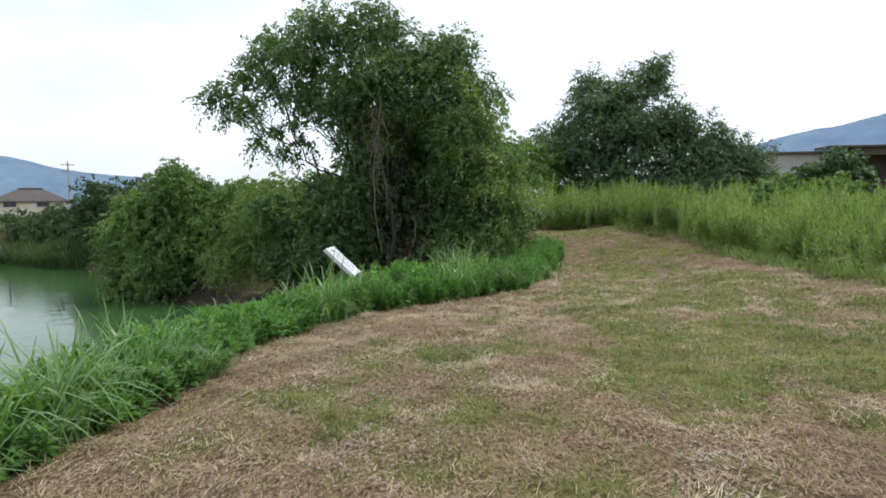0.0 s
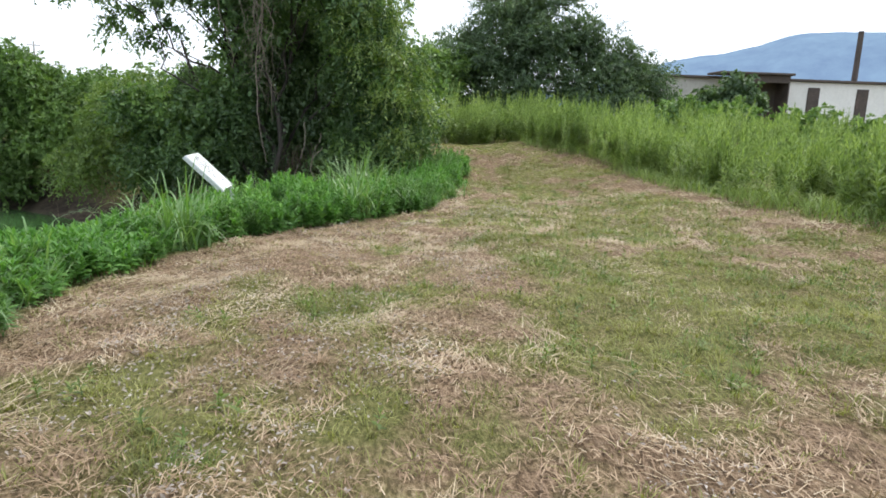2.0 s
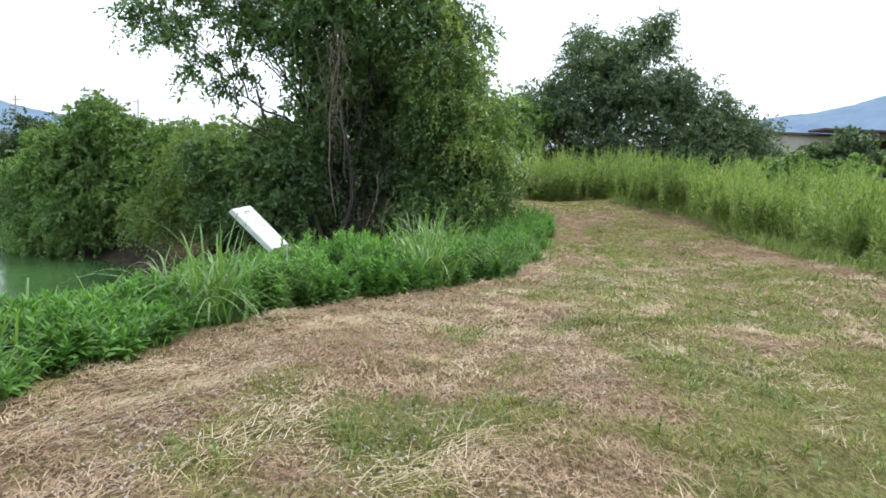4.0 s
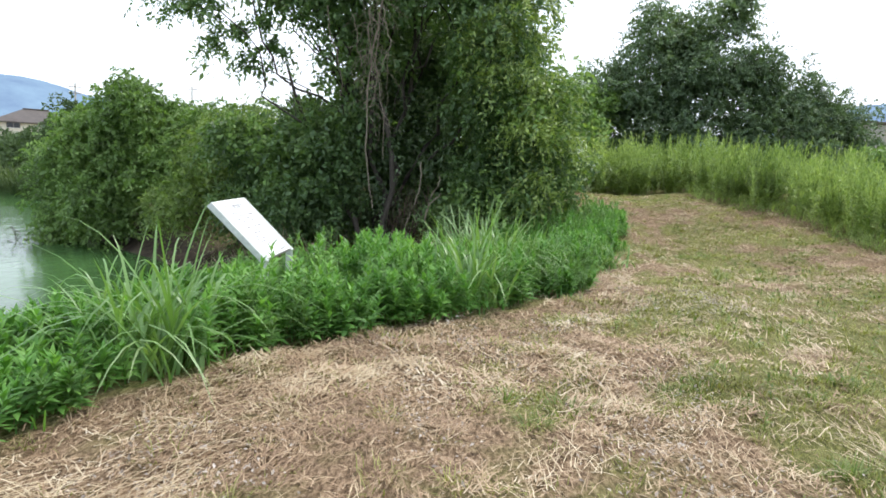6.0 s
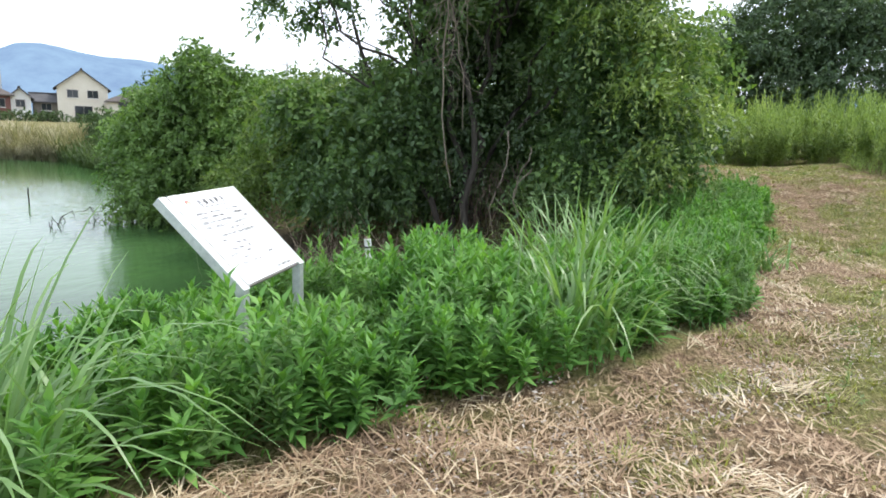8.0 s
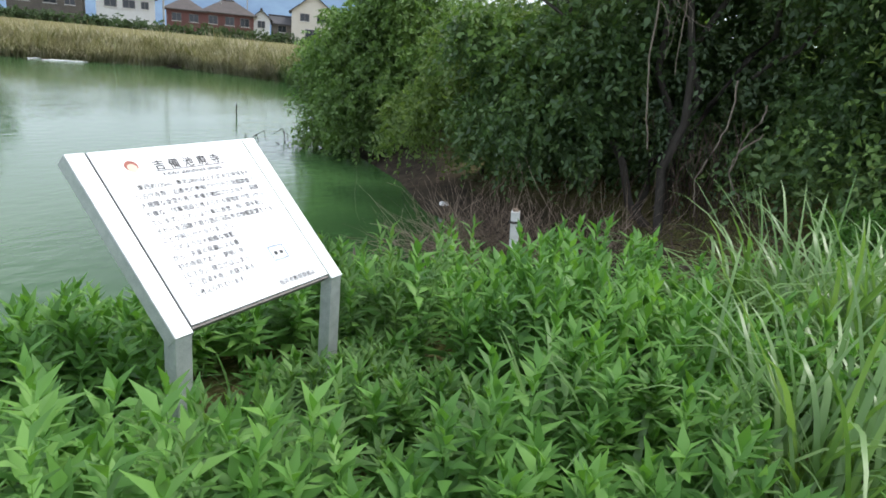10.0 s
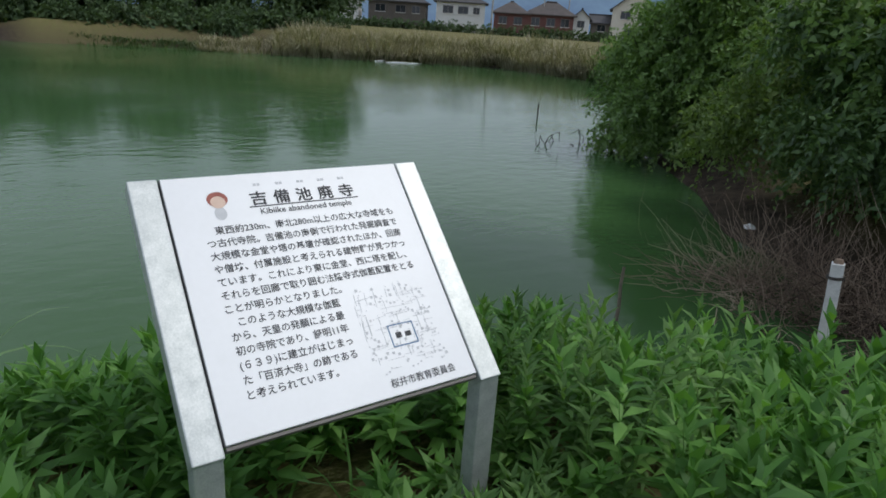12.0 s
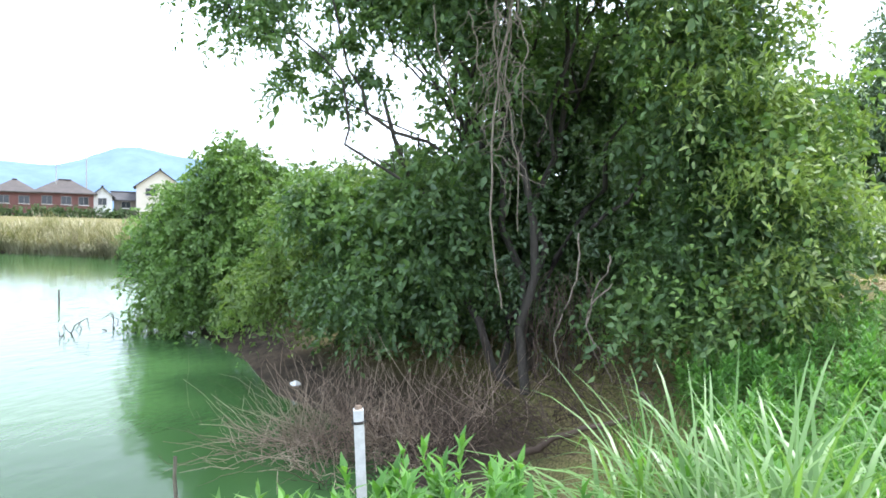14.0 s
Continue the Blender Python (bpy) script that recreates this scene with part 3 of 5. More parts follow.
# the large vine-hung tree at the head of the pond
A_STEMS = [(-3.6, 22.6, 5.0), (-1.6, 22.8, 5.2), (-2.6, 23.4, 6.2), (-4.6, 22.2, 3.4), (-0.4, 22.4, 3.2)]
A_LOBES = [(-7.6, 22.0, 5.1, 0.7), (-6.5, 22.4, 5.8, 0.9), (-6.7, 22.0, 4.6, 0.6), (-5.9, 22.0, 3.9, 0.3), (-5.2, 22.1, 4.2, 0.28), (-4.9, 22.2, 3.6, 0.26), (-6.3, 22.0, 3.6, 0.22), (-5.5, 22.2, 3.3, 0.22), (-5.3, 22.4, 5.2, 0.75), (-4.4, 22.6, 4.9, 0.7), (-5.4, 22.6, 6.7, 1.2), (-4.2, 22.4, 7.4, 1.15), (-3.0, 22.8, 7.2, 1.2), (-4.6, 23.4, 6.0, 0.9),
           (-1.7, 22.7, 6.5, 1.15), (-0.3, 22.5, 6.3, 1.1), (0.6, 22.4, 5.3, 0.9), (0.3, 22.3, 6.6, 0.6), (-2.6, 21.9, 5.4, 1.2), (-0.9, 21.8, 5.0, 1.1), (0.4, 21.8, 3.9, 1.05), (-3.3, 22.2, 4.3, 0.8), (-2.9, 22.5, 5.6, 0.8), (-3.9, 22.4, 4.9, 0.5)]
A_LOW = [(-1.2, 24.4, 4.2, 1.2), (-3.4, 24.6, 1.5, 1.1), (-4.9, 23.2, 1.4, 1.1), (-5.9, 23.6, 1.2, 0.9), (-4.0, 22.8, 0.5, 0.9), (0.4, 22.3, 2.6, 1.0), (1.5, 22.5, 2.3, 1.0),
         (0.9, 21.9, 1.3, 0.85), (2.1, 22.6, 1.3, 0.7), (0.2, 21.9, 0.5, 0.6), (-3.6, 22.7, 1.6, 0.8), (1.9, 21.9, 0.6, 0.6), (-1.0, 24.9, 1.2, 1.0), (-2.4, 25.2, 0.6, 1.1)]
A_LOBES = [(x, y, z, r * (0.84 if x < -4 else 1.0)) for x, y, z, r in A_LOBES]
tree_a = tree("large_tree", (-2.2, 22.8), A_STEMS, A_LOBES, M_LEAF_A, 38, 0.135, 11, "tall dark-green tree hung with climbing vines beside the pond", 0.55, 0.55, 0.44, 5, 0.085, core=0.3)
r_a = np.random.default_rng(19)
A_MASS = [(r_a.uniform(-3.2, 1.4), r_a.uniform(24.6, 25.8), r_a.uniform(1.0, 5.0), r_a.uniform(0.9, 1.3)) for q in range(26)]
A_MASS += [(r_a.uniform(-6.5, 2.0), r_a.uniform(24.6, 25.8), r_a.uniform(-1.0, 1.0), r_a.uniform(0.8, 1.1)) for q in range(24)]
A_MASS += [(-6.6 + 0.75 * q, 24.8 + 0.3 * (q % 2), -0.6 + 0.05 * q, 0.75) for q in range(12)]
A_SKIRT = [(-4.7, 22.2, -0.2, 0.7), (-4.1, 22.1, -0.4, 0.6), (-5.5, 22.9, -0.1, 0.7), (-3.2, 22.2, 0.0, 0.45), (-6.3, 23.6, -0.3, 0.7), (-0.3, 21.5, -0.2, 0.55), (0.5, 21.3, -0.2, 0.6), (1.2, 21.3, 0.1, 0.6)]
A_MASS += [(-3.3, 22.2, 1.3, 0.55), (-3.7, 22.0, 0.4, 0.6), (-4.3, 22.2, 1.4, 0.6), (-3.2, 22.1, 3.3, 0.5), (-3.0, 22.2, 2.4, 0.45), (-2.2, 22.4, 3.6, 0.6)]
V, F = join_np([sprays_np(sublobes(A_LOW + A_SKIRT, 5, 22), 44, 0.135, 23, 0.5, 12, 0.7, 0.46, 0.3), sprays_np(A_MASS, 26, 0.17, 24, 0.5, 10, 0.6, 0.5, 0.5), sprays_np(A_LOW + A_MASS, 15, 0.2, 25, 0.4, 7, 0.6, 0.5, 1.0)])
zb = float(ground_z(-2.2, 22.8))
PALE = [(0.9, 20.9, 3.1, 0.6), (1.9, 21.3, 2.7, 0.55), (1.3, 20.8, 1.9, 0.55), (2.3, 21.5, 1.6, 0.5), (1.6, 20.9, 0.6, 0.5), (1.1, 21.5, 3.9, 0.5), (1.0, 21.2, 4.6, 0.5), (0.2, 21.0, 4.1, 0.4), (0.4, 21.2, 5.4, 0.35)]
part("lower_crown", mesh_np("lower_crown", V - np.array([-2.2, 22.8, zb]), F, M_LEAF_A), M_LEAF_A, tree_a, "drooping lower foliage to the ground")
V, F = sprays_np(sublobes(PALE, 5, 27), 34, 0.125, 28, 0.5, 12, 1.0, 0.36, 0.05)
part("hanging_foliage", mesh_np("hanging_foliage", V - np.array([-2.2, 22.8, zb]), F, M_LEAF_P), M_LEAF_P, tree_a, "paler fine foliage hanging on the sunny side")
V, F = sprays_np([(1.3, 21.0, 2.4, 0.8), (1.9, 21.4, 3.2, 0.6), (-0.1, 21.0, 3.1, 0.4), (0.3, 20.9, 0.5, 0.5), (2.2, 21.4, 2.3, 0.7), (1.0, 20.8, 0.2, 0.5)], 15, 0.12, 31, 0.4, 8, 0.9, 0.68, 0.1)
part("climbing_leaves", mesh_np("climbing_leaves", V - np.array([-2.2, 22.8, zb]), F, M_LEAF_V), M_LEAF_V, tree_a, "broad pale-green leaves of a climbing vine")


# darker leaf colour fills the hollow, standing in for the deep shade there
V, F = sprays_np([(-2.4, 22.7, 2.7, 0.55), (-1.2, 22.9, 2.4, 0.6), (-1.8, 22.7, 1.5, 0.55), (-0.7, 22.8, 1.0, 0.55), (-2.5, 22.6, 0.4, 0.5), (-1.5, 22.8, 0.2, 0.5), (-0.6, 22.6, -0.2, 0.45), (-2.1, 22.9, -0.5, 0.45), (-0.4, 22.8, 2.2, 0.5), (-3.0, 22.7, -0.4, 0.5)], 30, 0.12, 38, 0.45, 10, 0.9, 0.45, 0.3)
part("shade_foliage", mesh_np("shade_foliage", V - np.array([-2.2, 22.8, zb]), F, M_LEAF_B), M_LEAF_B, tree_a, "leaves between the trunks, in a darker green that stands for deep shade")
V, F = sprays_np(sublobes([(-6.3, 23.0, 1.5, 0.5), (-5.6, 22.6, 1.7, 0.5), (-5.0, 22.3, 1.2, 0.45), (-4.6, 22.2, 0.5, 0.35)], 4, 35), 26, 0.14, 36, 0.4, 9, 0.8, 0.7, 0.1)
part("vine_curtain", mesh_np("vine_curtain", V - np.array([-2.2, 22.8, zb]), F, M_LEAF_V), M_LEAF_V, tree_a, "bright green vine leaves over the lower branches")


def hanging_vine(x, y, z0, z1, seed, r=0.022, sway=0.12):
    g = np.random.default_rng(seed)
    n = 22
    t = np.linspace(0, 1, n)
    px = x + np.cumsum(g.normal(0, sway * 0.22, n)) + sway * np.sin(5 * t + seed)
    py = y + np.cumsum(g.normal(0, sway * 0.15, n))
    V, F = tube_np(np.stack([px, py, z0 + (z1 - z0) * t], 1), np.linspace(r, r * 0.55, n), 6)
    part("vine", mesh_np("vine", V - np.array([-2.2, 22.8, zb]), F, M_VINE, True), M_VINE, tree_a, "bare twisting vine stem")


for q, (vx, vy, v0, v1, vr) in enumerate([(-2.15, 21.1, 4.9, 0.05, 0.022), (-2.05, 21.15, 5.2, 1.2, 0.014), (-2.3, 21.1, 4.6, 2.4, 0.016), (-2.0, 21.0, 4.6, 3.0, 0.014), (-2.4, 21.0, 4.4, 3.3, 0.014), (-1.2, 21.4, 1.2, -0.9, 0.016),
                                          (-0.75, 21.3, 0.9, -0.8, 0.016), (-0.6, 21.2, 0.5, -0.9, 0.014), (-3.3, 21.2, 4.6, 2.6, 0.014), (-2.7, 21.0, 4.4, 2.9, 0.012)]):
    hanging_vine(vx, vy, v0, v1, 40 + q, vr)


r_v = np.random.default_rng(77)
for q in range(9):
    zt = r_v.uniform(3.2, 6.0)
    hanging_vine(-2.15 + r_v.normal(0, 0.22), 21.05 + r_v.normal(0, 0.08), zt, zt - r_v.uniform(0.7, 2.2), 500 + q, 0.006, 0.11)


pieces = []
for q in range(46):
    x0, z0 = -2.2 + r_v.normal(0, 0.18), r_v.uniform(2.2, 5.2)
    a, l = r_v.uniform(0, 6.28), r_v.uniform(0.25, 0.9)
    pieces.append(limb_np((x0, 21.0, z0), (x0 + l * math.cos(a) * 0.8, 20.95 - 0.2 * r_v.random(), z0 - l * abs(math.sin(a)) - 0.1), 0.007, 0.003, 880 + q, 0.4, 7))
V, F = join_np(pieces)
part("tendril_tangle", mesh_np("tendril_tangle", V - np.array([-2.2, 22.8, zb]), F, M_VINE, True), M_VINE, tree_a, "tangle of pale dead tendrils")


# round vine-covered bush that leans over the water
C_LOBES = [(-10.7, 25.4, 1.6, 1.35), (-11.9, 25.0, 0.9, 1.15), (-9.6, 25.9, 1.3, 1.2), (-10.4, 25.0, 2.3, 0.8), (-12.3, 25.6, -0.1, 1.0), (-11.0, 24.6, 0.0, 1.1), (-9.6, 24.9, 0.2, 1.0), (-8.5, 25.4, 0.7, 1.1),
           (-10.6, 24.2, -0.9, 0.8), (-12.1, 24.8, -1.2, 0.8)]
C_LOBES = [(x * 1.25 + 1.1, 11.7 + (y - 11.7) * 1.25, 1.1 + (z - 1.3) * 1.2, r * 1.22) for x, y, z, r in C_LOBES]
C_LOBES += [(-9.4, 28.6, 1.5, 1.15), (-8.7, 28.0, 0.4, 1.2), (-10.2, 28.2, 0.9, 1.1)]
tree("leaning_bush", (-11.4, 30.0), [(-12.0, 29.4, 1.2), (-10.6, 29.6, 0.8), (-13.2, 28.9, 0.2)], C_LOBES, M_LEAF_V, 36, 0.145, 61, "round bright-green bush overhanging the pond", 0.42, 0.6, 0.5, 6, 0.1, "bush")
D_LOBES = [(-7.4, 25.2, 1.0, 1.1), (-6.5, 25.0, 0.5, 1.0), (-7.6, 24.4, -0.1, 0.9), (-6.2, 24.2, -0.4, 0.8), (-5.4, 24.8, 0.6, 0.9), (-8.4, 24.3, -0.7, 0.7), (-6.9, 25.8, 1.6, 0.9)]
tree("shore_bush", (-6.8, 25.4), [(-7.2, 25.1, 0.6), (-6.2, 25.0, 0.4)], D_LOBES, M_LEAF_D, 40, 0.115, 71, "tangled olive-green bush on the muddy shore", 0.6, 0.7, 0.4, 6, 0.08, "bush")
tree("background_shrub", (-9.0, 34.0), [(-9.0, 34.0, 1.6), (-11, 35, 1.4)], [(-9, 34, 1.2, 1.7), (-11.5, 36, 1.2, 1.8), (-6.5, 33, 1.3, 1.7), (-4, 32, 1.2, 1.7), (-14.5, 38, 1.0, 1.7), (-1.5, 31, 1.3, 1.5)], M_LEAF_V, 16, 0.22, 75, "bright green thicket behind the pond", 0.5, 0.5, 0.5, 5, 0.1, "thicket")

# tree with dark crown beyond the tall weeds
B_LOBES = [(6.2, 37.5, 4.1, 1.7), (8.0, 37.0, 6.6, 1.5), (7.6, 36.6, 4.2, 1.9), (9.6, 37.0, 7.0, 1.4), (11.3, 37.2, 8.0, 1.2), (11.7, 37.2, 9.2, 0.6), (8.1, 37.2, 8.3, 0.7), (10.4, 36.4, 5.0, 2.0), (12.2, 36.8, 5.6, 1.5),
           (13.6, 36.6, 4.4, 1.7), (15.4, 36.8, 4.3, 1.3), (16.6, 37.0, 3.4, 1.3), (14.6, 36.0, 2.6, 1.5), (12.0, 35.8, 2.6, 1.6), (9.0, 36.0, 2.6, 1.7), (6.8, 36.6, 2.2, 1.5), (17.2, 36.4, 2.2, 1.1)]
tree("dark_tree", (10.2, 37.5), [(8.5, 37.2, 6.0), (11.0, 37.3, 7.5), (14.0, 37.0, 4.0), (10, 37, 4.0)], B_LOBES, M_LEAF_B, 27, 0.155, 81, "broad dark-green tree behind the tall weeds", 0.65, 0.3, 0.45, 5, 0.22)
tree("hedge_tree", (3.5, 35.0), [(3.5, 35.0, 3.2), (2.0, 34, 2.6)], [(3.8, 35.0, 3.2, 1.6), (2.4, 34, 3.0, 1.5), (5.0, 36, 3.4, 1.5), (1.0, 33, 2.2, 1.6), (3.0, 33.0, 1.6, 1.3)], M_LEAF_V, 18, 0.19, 85, "leafy green tree behind the bend of the path", 0.5, 0.5, 0.5, 5, 0.12)
for q, (bx, by, bz, br, lab) in enumerate([(16.0, 31.6, 1.7, 1.2, "low"), (18.6, 32.0, 1.5, 1.2, "low"), (20.4, 35.0, 2.9, 1.25, "round"), (21.4, 30.4, 1.3, 1.1, "low"), (24.2, 29.6, 1.1, 1.1, "low"), (27.0, 30, 1.0, 1.2, "low")]):
    tree("vine_covered_bush", (bx, by), [(bx, by, bz)], [(bx, by, bz, br), (bx + 1.2, by + 0.4, bz - 0.4, br * 0.8), (bx - 1.2, by - 0.3, bz - 0.5, br * 0.8)], M_LEAF_V if q != 2 else M_LEAF_B, 18, 0.2, 90 + q, lab + " green bush smothered in vines beyond the weeds", 0.4, 0.5, 0.7, 5, 0.06, "bush")
# north-west bank
for q, (bx, by, bz, br) in enumerate([(-25.0, 47.5, 1.6, 2.2), (-21.5, 45.5, 1.5, 2.1), (-18.5, 43.5, 1.4, 2.0), (-29.0, 52, 0.2, 1.6), (-30.5, 51.3, -0.3, 1.8), (-33.0, 53.2, -0.2, 1.9), (-36.0, 55.2, -0.2, 1.9)]):
    tree("bank_bush", (bx, by), [(bx, by, bz)], [(bx, by, bz, br), (bx + 1.8, by - 0.8, bz - 0.9, br * 0.75), (bx - 1.8, by + 0.6, bz - 1.1, br * 0.7), (bx + 0.3, by - 1.2, bz - 1.8, br * 0.8)], M_FARLEAF, 11, 0.28, 120 + q, "dark green bush on the pond's bank", 0.6, 0.4, 0.45, 5, 0.1, "bush")
# woods along the west bank
r_w = np.random.default_rng(5)
for q in range(14):
    ty = -22 + q * 5.2
    tx = -78 + 0.35 * q + r_w.uniform(-2, 2)
    h = r_w.uniform(5.5, 8.5)
    lob = [(tx + r_w.uniform(-2.2, 2.2), ty + r_w.uniform(-2.6, 2.6), h * f, r_w.uniform(1.7, 2.6)) for f in (0.1, 0.25, 0.4, 0.5, 0.65, 0.8, 0.95)]
    tree("bank_tree", (tx, ty), [(tx, ty, h * 0.7)], lob, M_FARLEAF, 5, 0.5, 140 + q, "dark woodland tree on the far bank", 0.9, 0.4, 0.5, 3, 0.2, k=8)
for q in range(12):
    ty = -14 + q * 4.0
    tx = float(np.interp(ty, [-60, 0, 14.5, 34], [-80, -76, -66.2, -58.5])) - 5.5 + r_w.uniform(-1, 1)
    tree("bank_shrub", (tx, ty), [(tx, ty, 0.2)], [(tx, ty, -0.4, 1.3), (tx + 0.8, ty + 1.4, -0.8, 1.1), (tx - 0.5, ty - 1.3, -0.6, 1.2)], M_FARLEAF, 7, 0.36, 170 + q, "low dark shrub on the far bank", 0.7, 0.4, 0.5, 3, 0.06, "bush", k=8)


def stuff(name, V, F, mat, label, category):
    return tagged(new(name, mesh_np(name, V, F, mat)), label, category, kind="stuff")


def strew(n, x0, x1, y0, y1, keep, r):
    """Random points on the ground where keep(x, y) holds, more of them near the walked line."""
    x, y = r.uniform(x0, x1, n), r.uniform(y0, y1, n)
    k = keep(x, y)
    x, y = x[k], y[k]
    return np.stack([x, y, ground_z(x, y)], 1)


def mown(x, y):
    return (x > edge_x(y) - 0.05) & (x < right_x(y) + 0.2)


def build_turf():
    r = np.random.default_rng(201)

    def lying(n, x0, x1, y0, y1, keep, lo, hi, w, bunch=22, sp=0.10, spread=0.6, lift=0.05):
        """Cut straw lying in small matted bunches."""
        c = strew(n // bunch, x0, x1, y0, y1, keep, r)
        m = len(c) * bunch
        ang = np.repeat(r.normal(1.35, 0.7, len(c)), bunch) + r.normal(0, spread, m)
        xy = np.repeat(c[:, :2], bunch, 0) + r.normal(size=(m, 2)) * sp * np.repeat(r.uniform(0.5, 1.7, len(c)), bunch)[:, None]
        ok = mown(xy[:, 0], xy[:, 1])
        xy, ang = xy[ok], ang[ok]
        p = np.stack([xy[:, 0], xy[:, 1], ground_z(xy[:, 0], xy[:, 1]) + 0.004 + lift * r.random(len(xy)) ** 2], 1)
        d = np.stack([np.cos(ang), np.sin(ang), r.uniform(-0.05, 0.4, len(p))], 1)
        return blades_np(p, d, r.uniform(lo, hi, len(p)), w, r.uniform(0, 0.5, len(p)), 2)
    drier = lambda x, y: mown(x, y) & (r.random(len(x)) < (0.9 - 0.85 * green_amount(x, y)) * (0.2 + 1.05 * vnoise(x, y, 0.3, 21)))
    rows = lambda x, y: mown(x, y) & (r.random(len(x)) < swath(x, y))
    V, F = join_np([lying(170000, -3, 8, -0.5, 12, drier, 0.03, 0.12, 0.005), lying(95000, -2.5, 9, 10, 28, drier, 0.06, 0.17, 0.010, 22, 0.14), lying(14000, 5, 9, 0, 28, mown, 0.08, 0.2, 0.01, 26, 0.2)])
    stuff("cut_straw", V, F, M_STRAW, "brown and buff mown straw lying on the bank", "straw")
    V, F = join_np([lying(32000, -3, 7.5, 0.3, 11, rows, 0.06, 0.22, 0.0042, 20, 0.08, 0.5, 0.05), lying(46000, -2, 8.5, 10, 27, rows, 0.08, 0.26, 0.0085, 20, 0.12, 0.5, 0.05)])
    stuff("straw_rows", V, F, M_STRAW_PALE, "pale long straw left in mown rows", "straw")
    # stubble and regrowth
    greener = lambda x, y: mown(x, y) & (r.random(len(x)) < 0.12 + 0.9 * green_amount(x, y) ** 1.1)

    def standing(n, x0, x1, y0, y1, lo, hi, w, keep, bunch, sp, lean=0.6):
        c = strew(n // bunch, x0, x1, y0, y1, keep, r)
        m = len(c) * bunch
        a = r.uniform(0, 2 * np.pi, m)
        q = sp * np.repeat(r.uniform(0.5, 1.6, len(c)), bunch) * r.random(m) ** 0.6
        x, y = np.repeat(c[:, 0], bunch) + q * np.cos(a), np.repeat(c[:, 1], bunch) + q * np.sin(a)
        ok = mown(x, y)
        x, y, a, m = x[ok], y[ok], a[ok], int(ok.sum())
        h = (np.repeat(r.uniform(lo, hi, len(c)), bunch) * r.uniform(0.6, 1.2, len(c) * bunch))[ok]
        d = np.stack([lean * np.cos(a), lean * np.sin(a), np.ones(m)], 1) + 0.25 * r.normal(size=(m, 3))
        d[:, 2] = np.abs(d[:, 2]) + 0.1
        return blades_np(np.stack([x, y, ground_z(x, y) - 0.005], 1), d, h, w, r.uniform(0.2, 0.8, m), 2)
    V, F = join_np([standing(170000, -3, 8.5, -0.5, 11, 0.03, 0.12, 0.005, greener, 14, 0.07), standing(120000, -2, 9, 10, 29, 0.04, 0.14, 0.009, greener, 14, 0.10)])
    stuff("short_grass", V, F, M_TURF, "short yellow-green regrowth of mown grass", "grass")
    tufts = lambda x, y: mown(x, y) & ((green_amount(x, y) > 0.55) & (vnoise(x, y, 0.9, 31) > 0.62) | (np.hypot(x - 1.65, 0.7 * (y - 5.9)) < 0.38) | (np.hypot(x + 0.6, 0.7 * (y - 4.95)) < 0.22))
    V, F = join_np([standing(52000, -3, 8, -0.3, 11, 0.06, 0.15, 0.006, tufts, 34, 0.10), standing(30000, -2, 9, 10, 28, 0.07, 0.17, 0.011, tufts, 26, 0.13)])
    stuff("grass_tufts", V, F, M_TUFT, "fresh green tufts of grass in the mown bank", "grass")
    dry = lambda x, y: mown(x, y) & (green_amount(x, y) < 0.5) & (vnoise(x, y, 0.6, 41) > 0.45)
    V, F = join_np([standing(34000, -3, 8, 0, 11, 0.05, 0.13, 0.005, dry, 18, 0.06, 0.9), standing(26000, -2, 9, 10, 27, 0.06, 0.15, 0.010, dry, 18, 0.08, 0.9)])
    stuff("dry_stubble", V, F, M_STRAW, "bent brown stubble standing out of the straw", "stubble")


build_turf()


def build_wisps():
    """Pale bundles of long straw raked into rows along the edge of the weeds."""
    r = np.random.default_rng(207)
    P, D, L = [], [], []
    for cx, cy, ang, n, sp in [(-1.9, 8.4, 0.5, 90, 0.4), (-1.3, 7.6, 0.6, 90, 0.45), (-0.6, 7.2, 0.9, 60, 0.35), (0.3, 6.9, 0.6, 50, 0.35), (0.6, 6.7, 0.05, 40, 0.3), (-1.1, 9.6, 0.5, 70, 0.4), (-0.6, 10.4, 0.4, 70, 0.45), (1.6, 10.2, 1.3, 70, 0.4),
                               (2.6, 9.3, 1.4, 80, 0.5), (3.1, 9.0, 1.6, 60, 0.5), (2.3, 12.2, 1.2, 60, 0.5), (-1.0, 11.0, 0.2, 50, 0.3), (1.9, 13.0, 1.0, 50, 0.4), (-2.0, 6.4, 1.1, 60, 0.4), (3.4, 14.5, 1.3, 60, 0.6), (2.0, 5.2, 1.9, 50, 0.4)]:
        n = n * 2
        a = ang + r.normal(0, 0.8, n)
        q = r.normal(size=(n, 2)) * sp * np.array([1.1, 0.45])
        x = cx + q[:, 0] * math.cos(ang) - q[:, 1] * math.sin(ang)
        y = cy + q[:, 0] * math.sin(ang) + q[:, 1] * math.cos(ang)
        P.append(np.stack([x, y, ground_z(x, y) + r.uniform(0.01, 0.05, n)], 1))
        D.append(np.stack([np.cos(a), np.sin(a), r.uniform(-0.05, 0.22, n)], 1))
        L.append(0.05 + 0.22 * r.random(n) ** 2)
    P, D, L = np.concatenate(P), np.concatenate(D), np.concatenate(L)
    V, F = blades_np(P, D, L, 0.004, 0.3, 3)
    stuff("straw_bundles", V, F, M_STRAW_PALE, "pale long straw raked into loose rows", "straw")


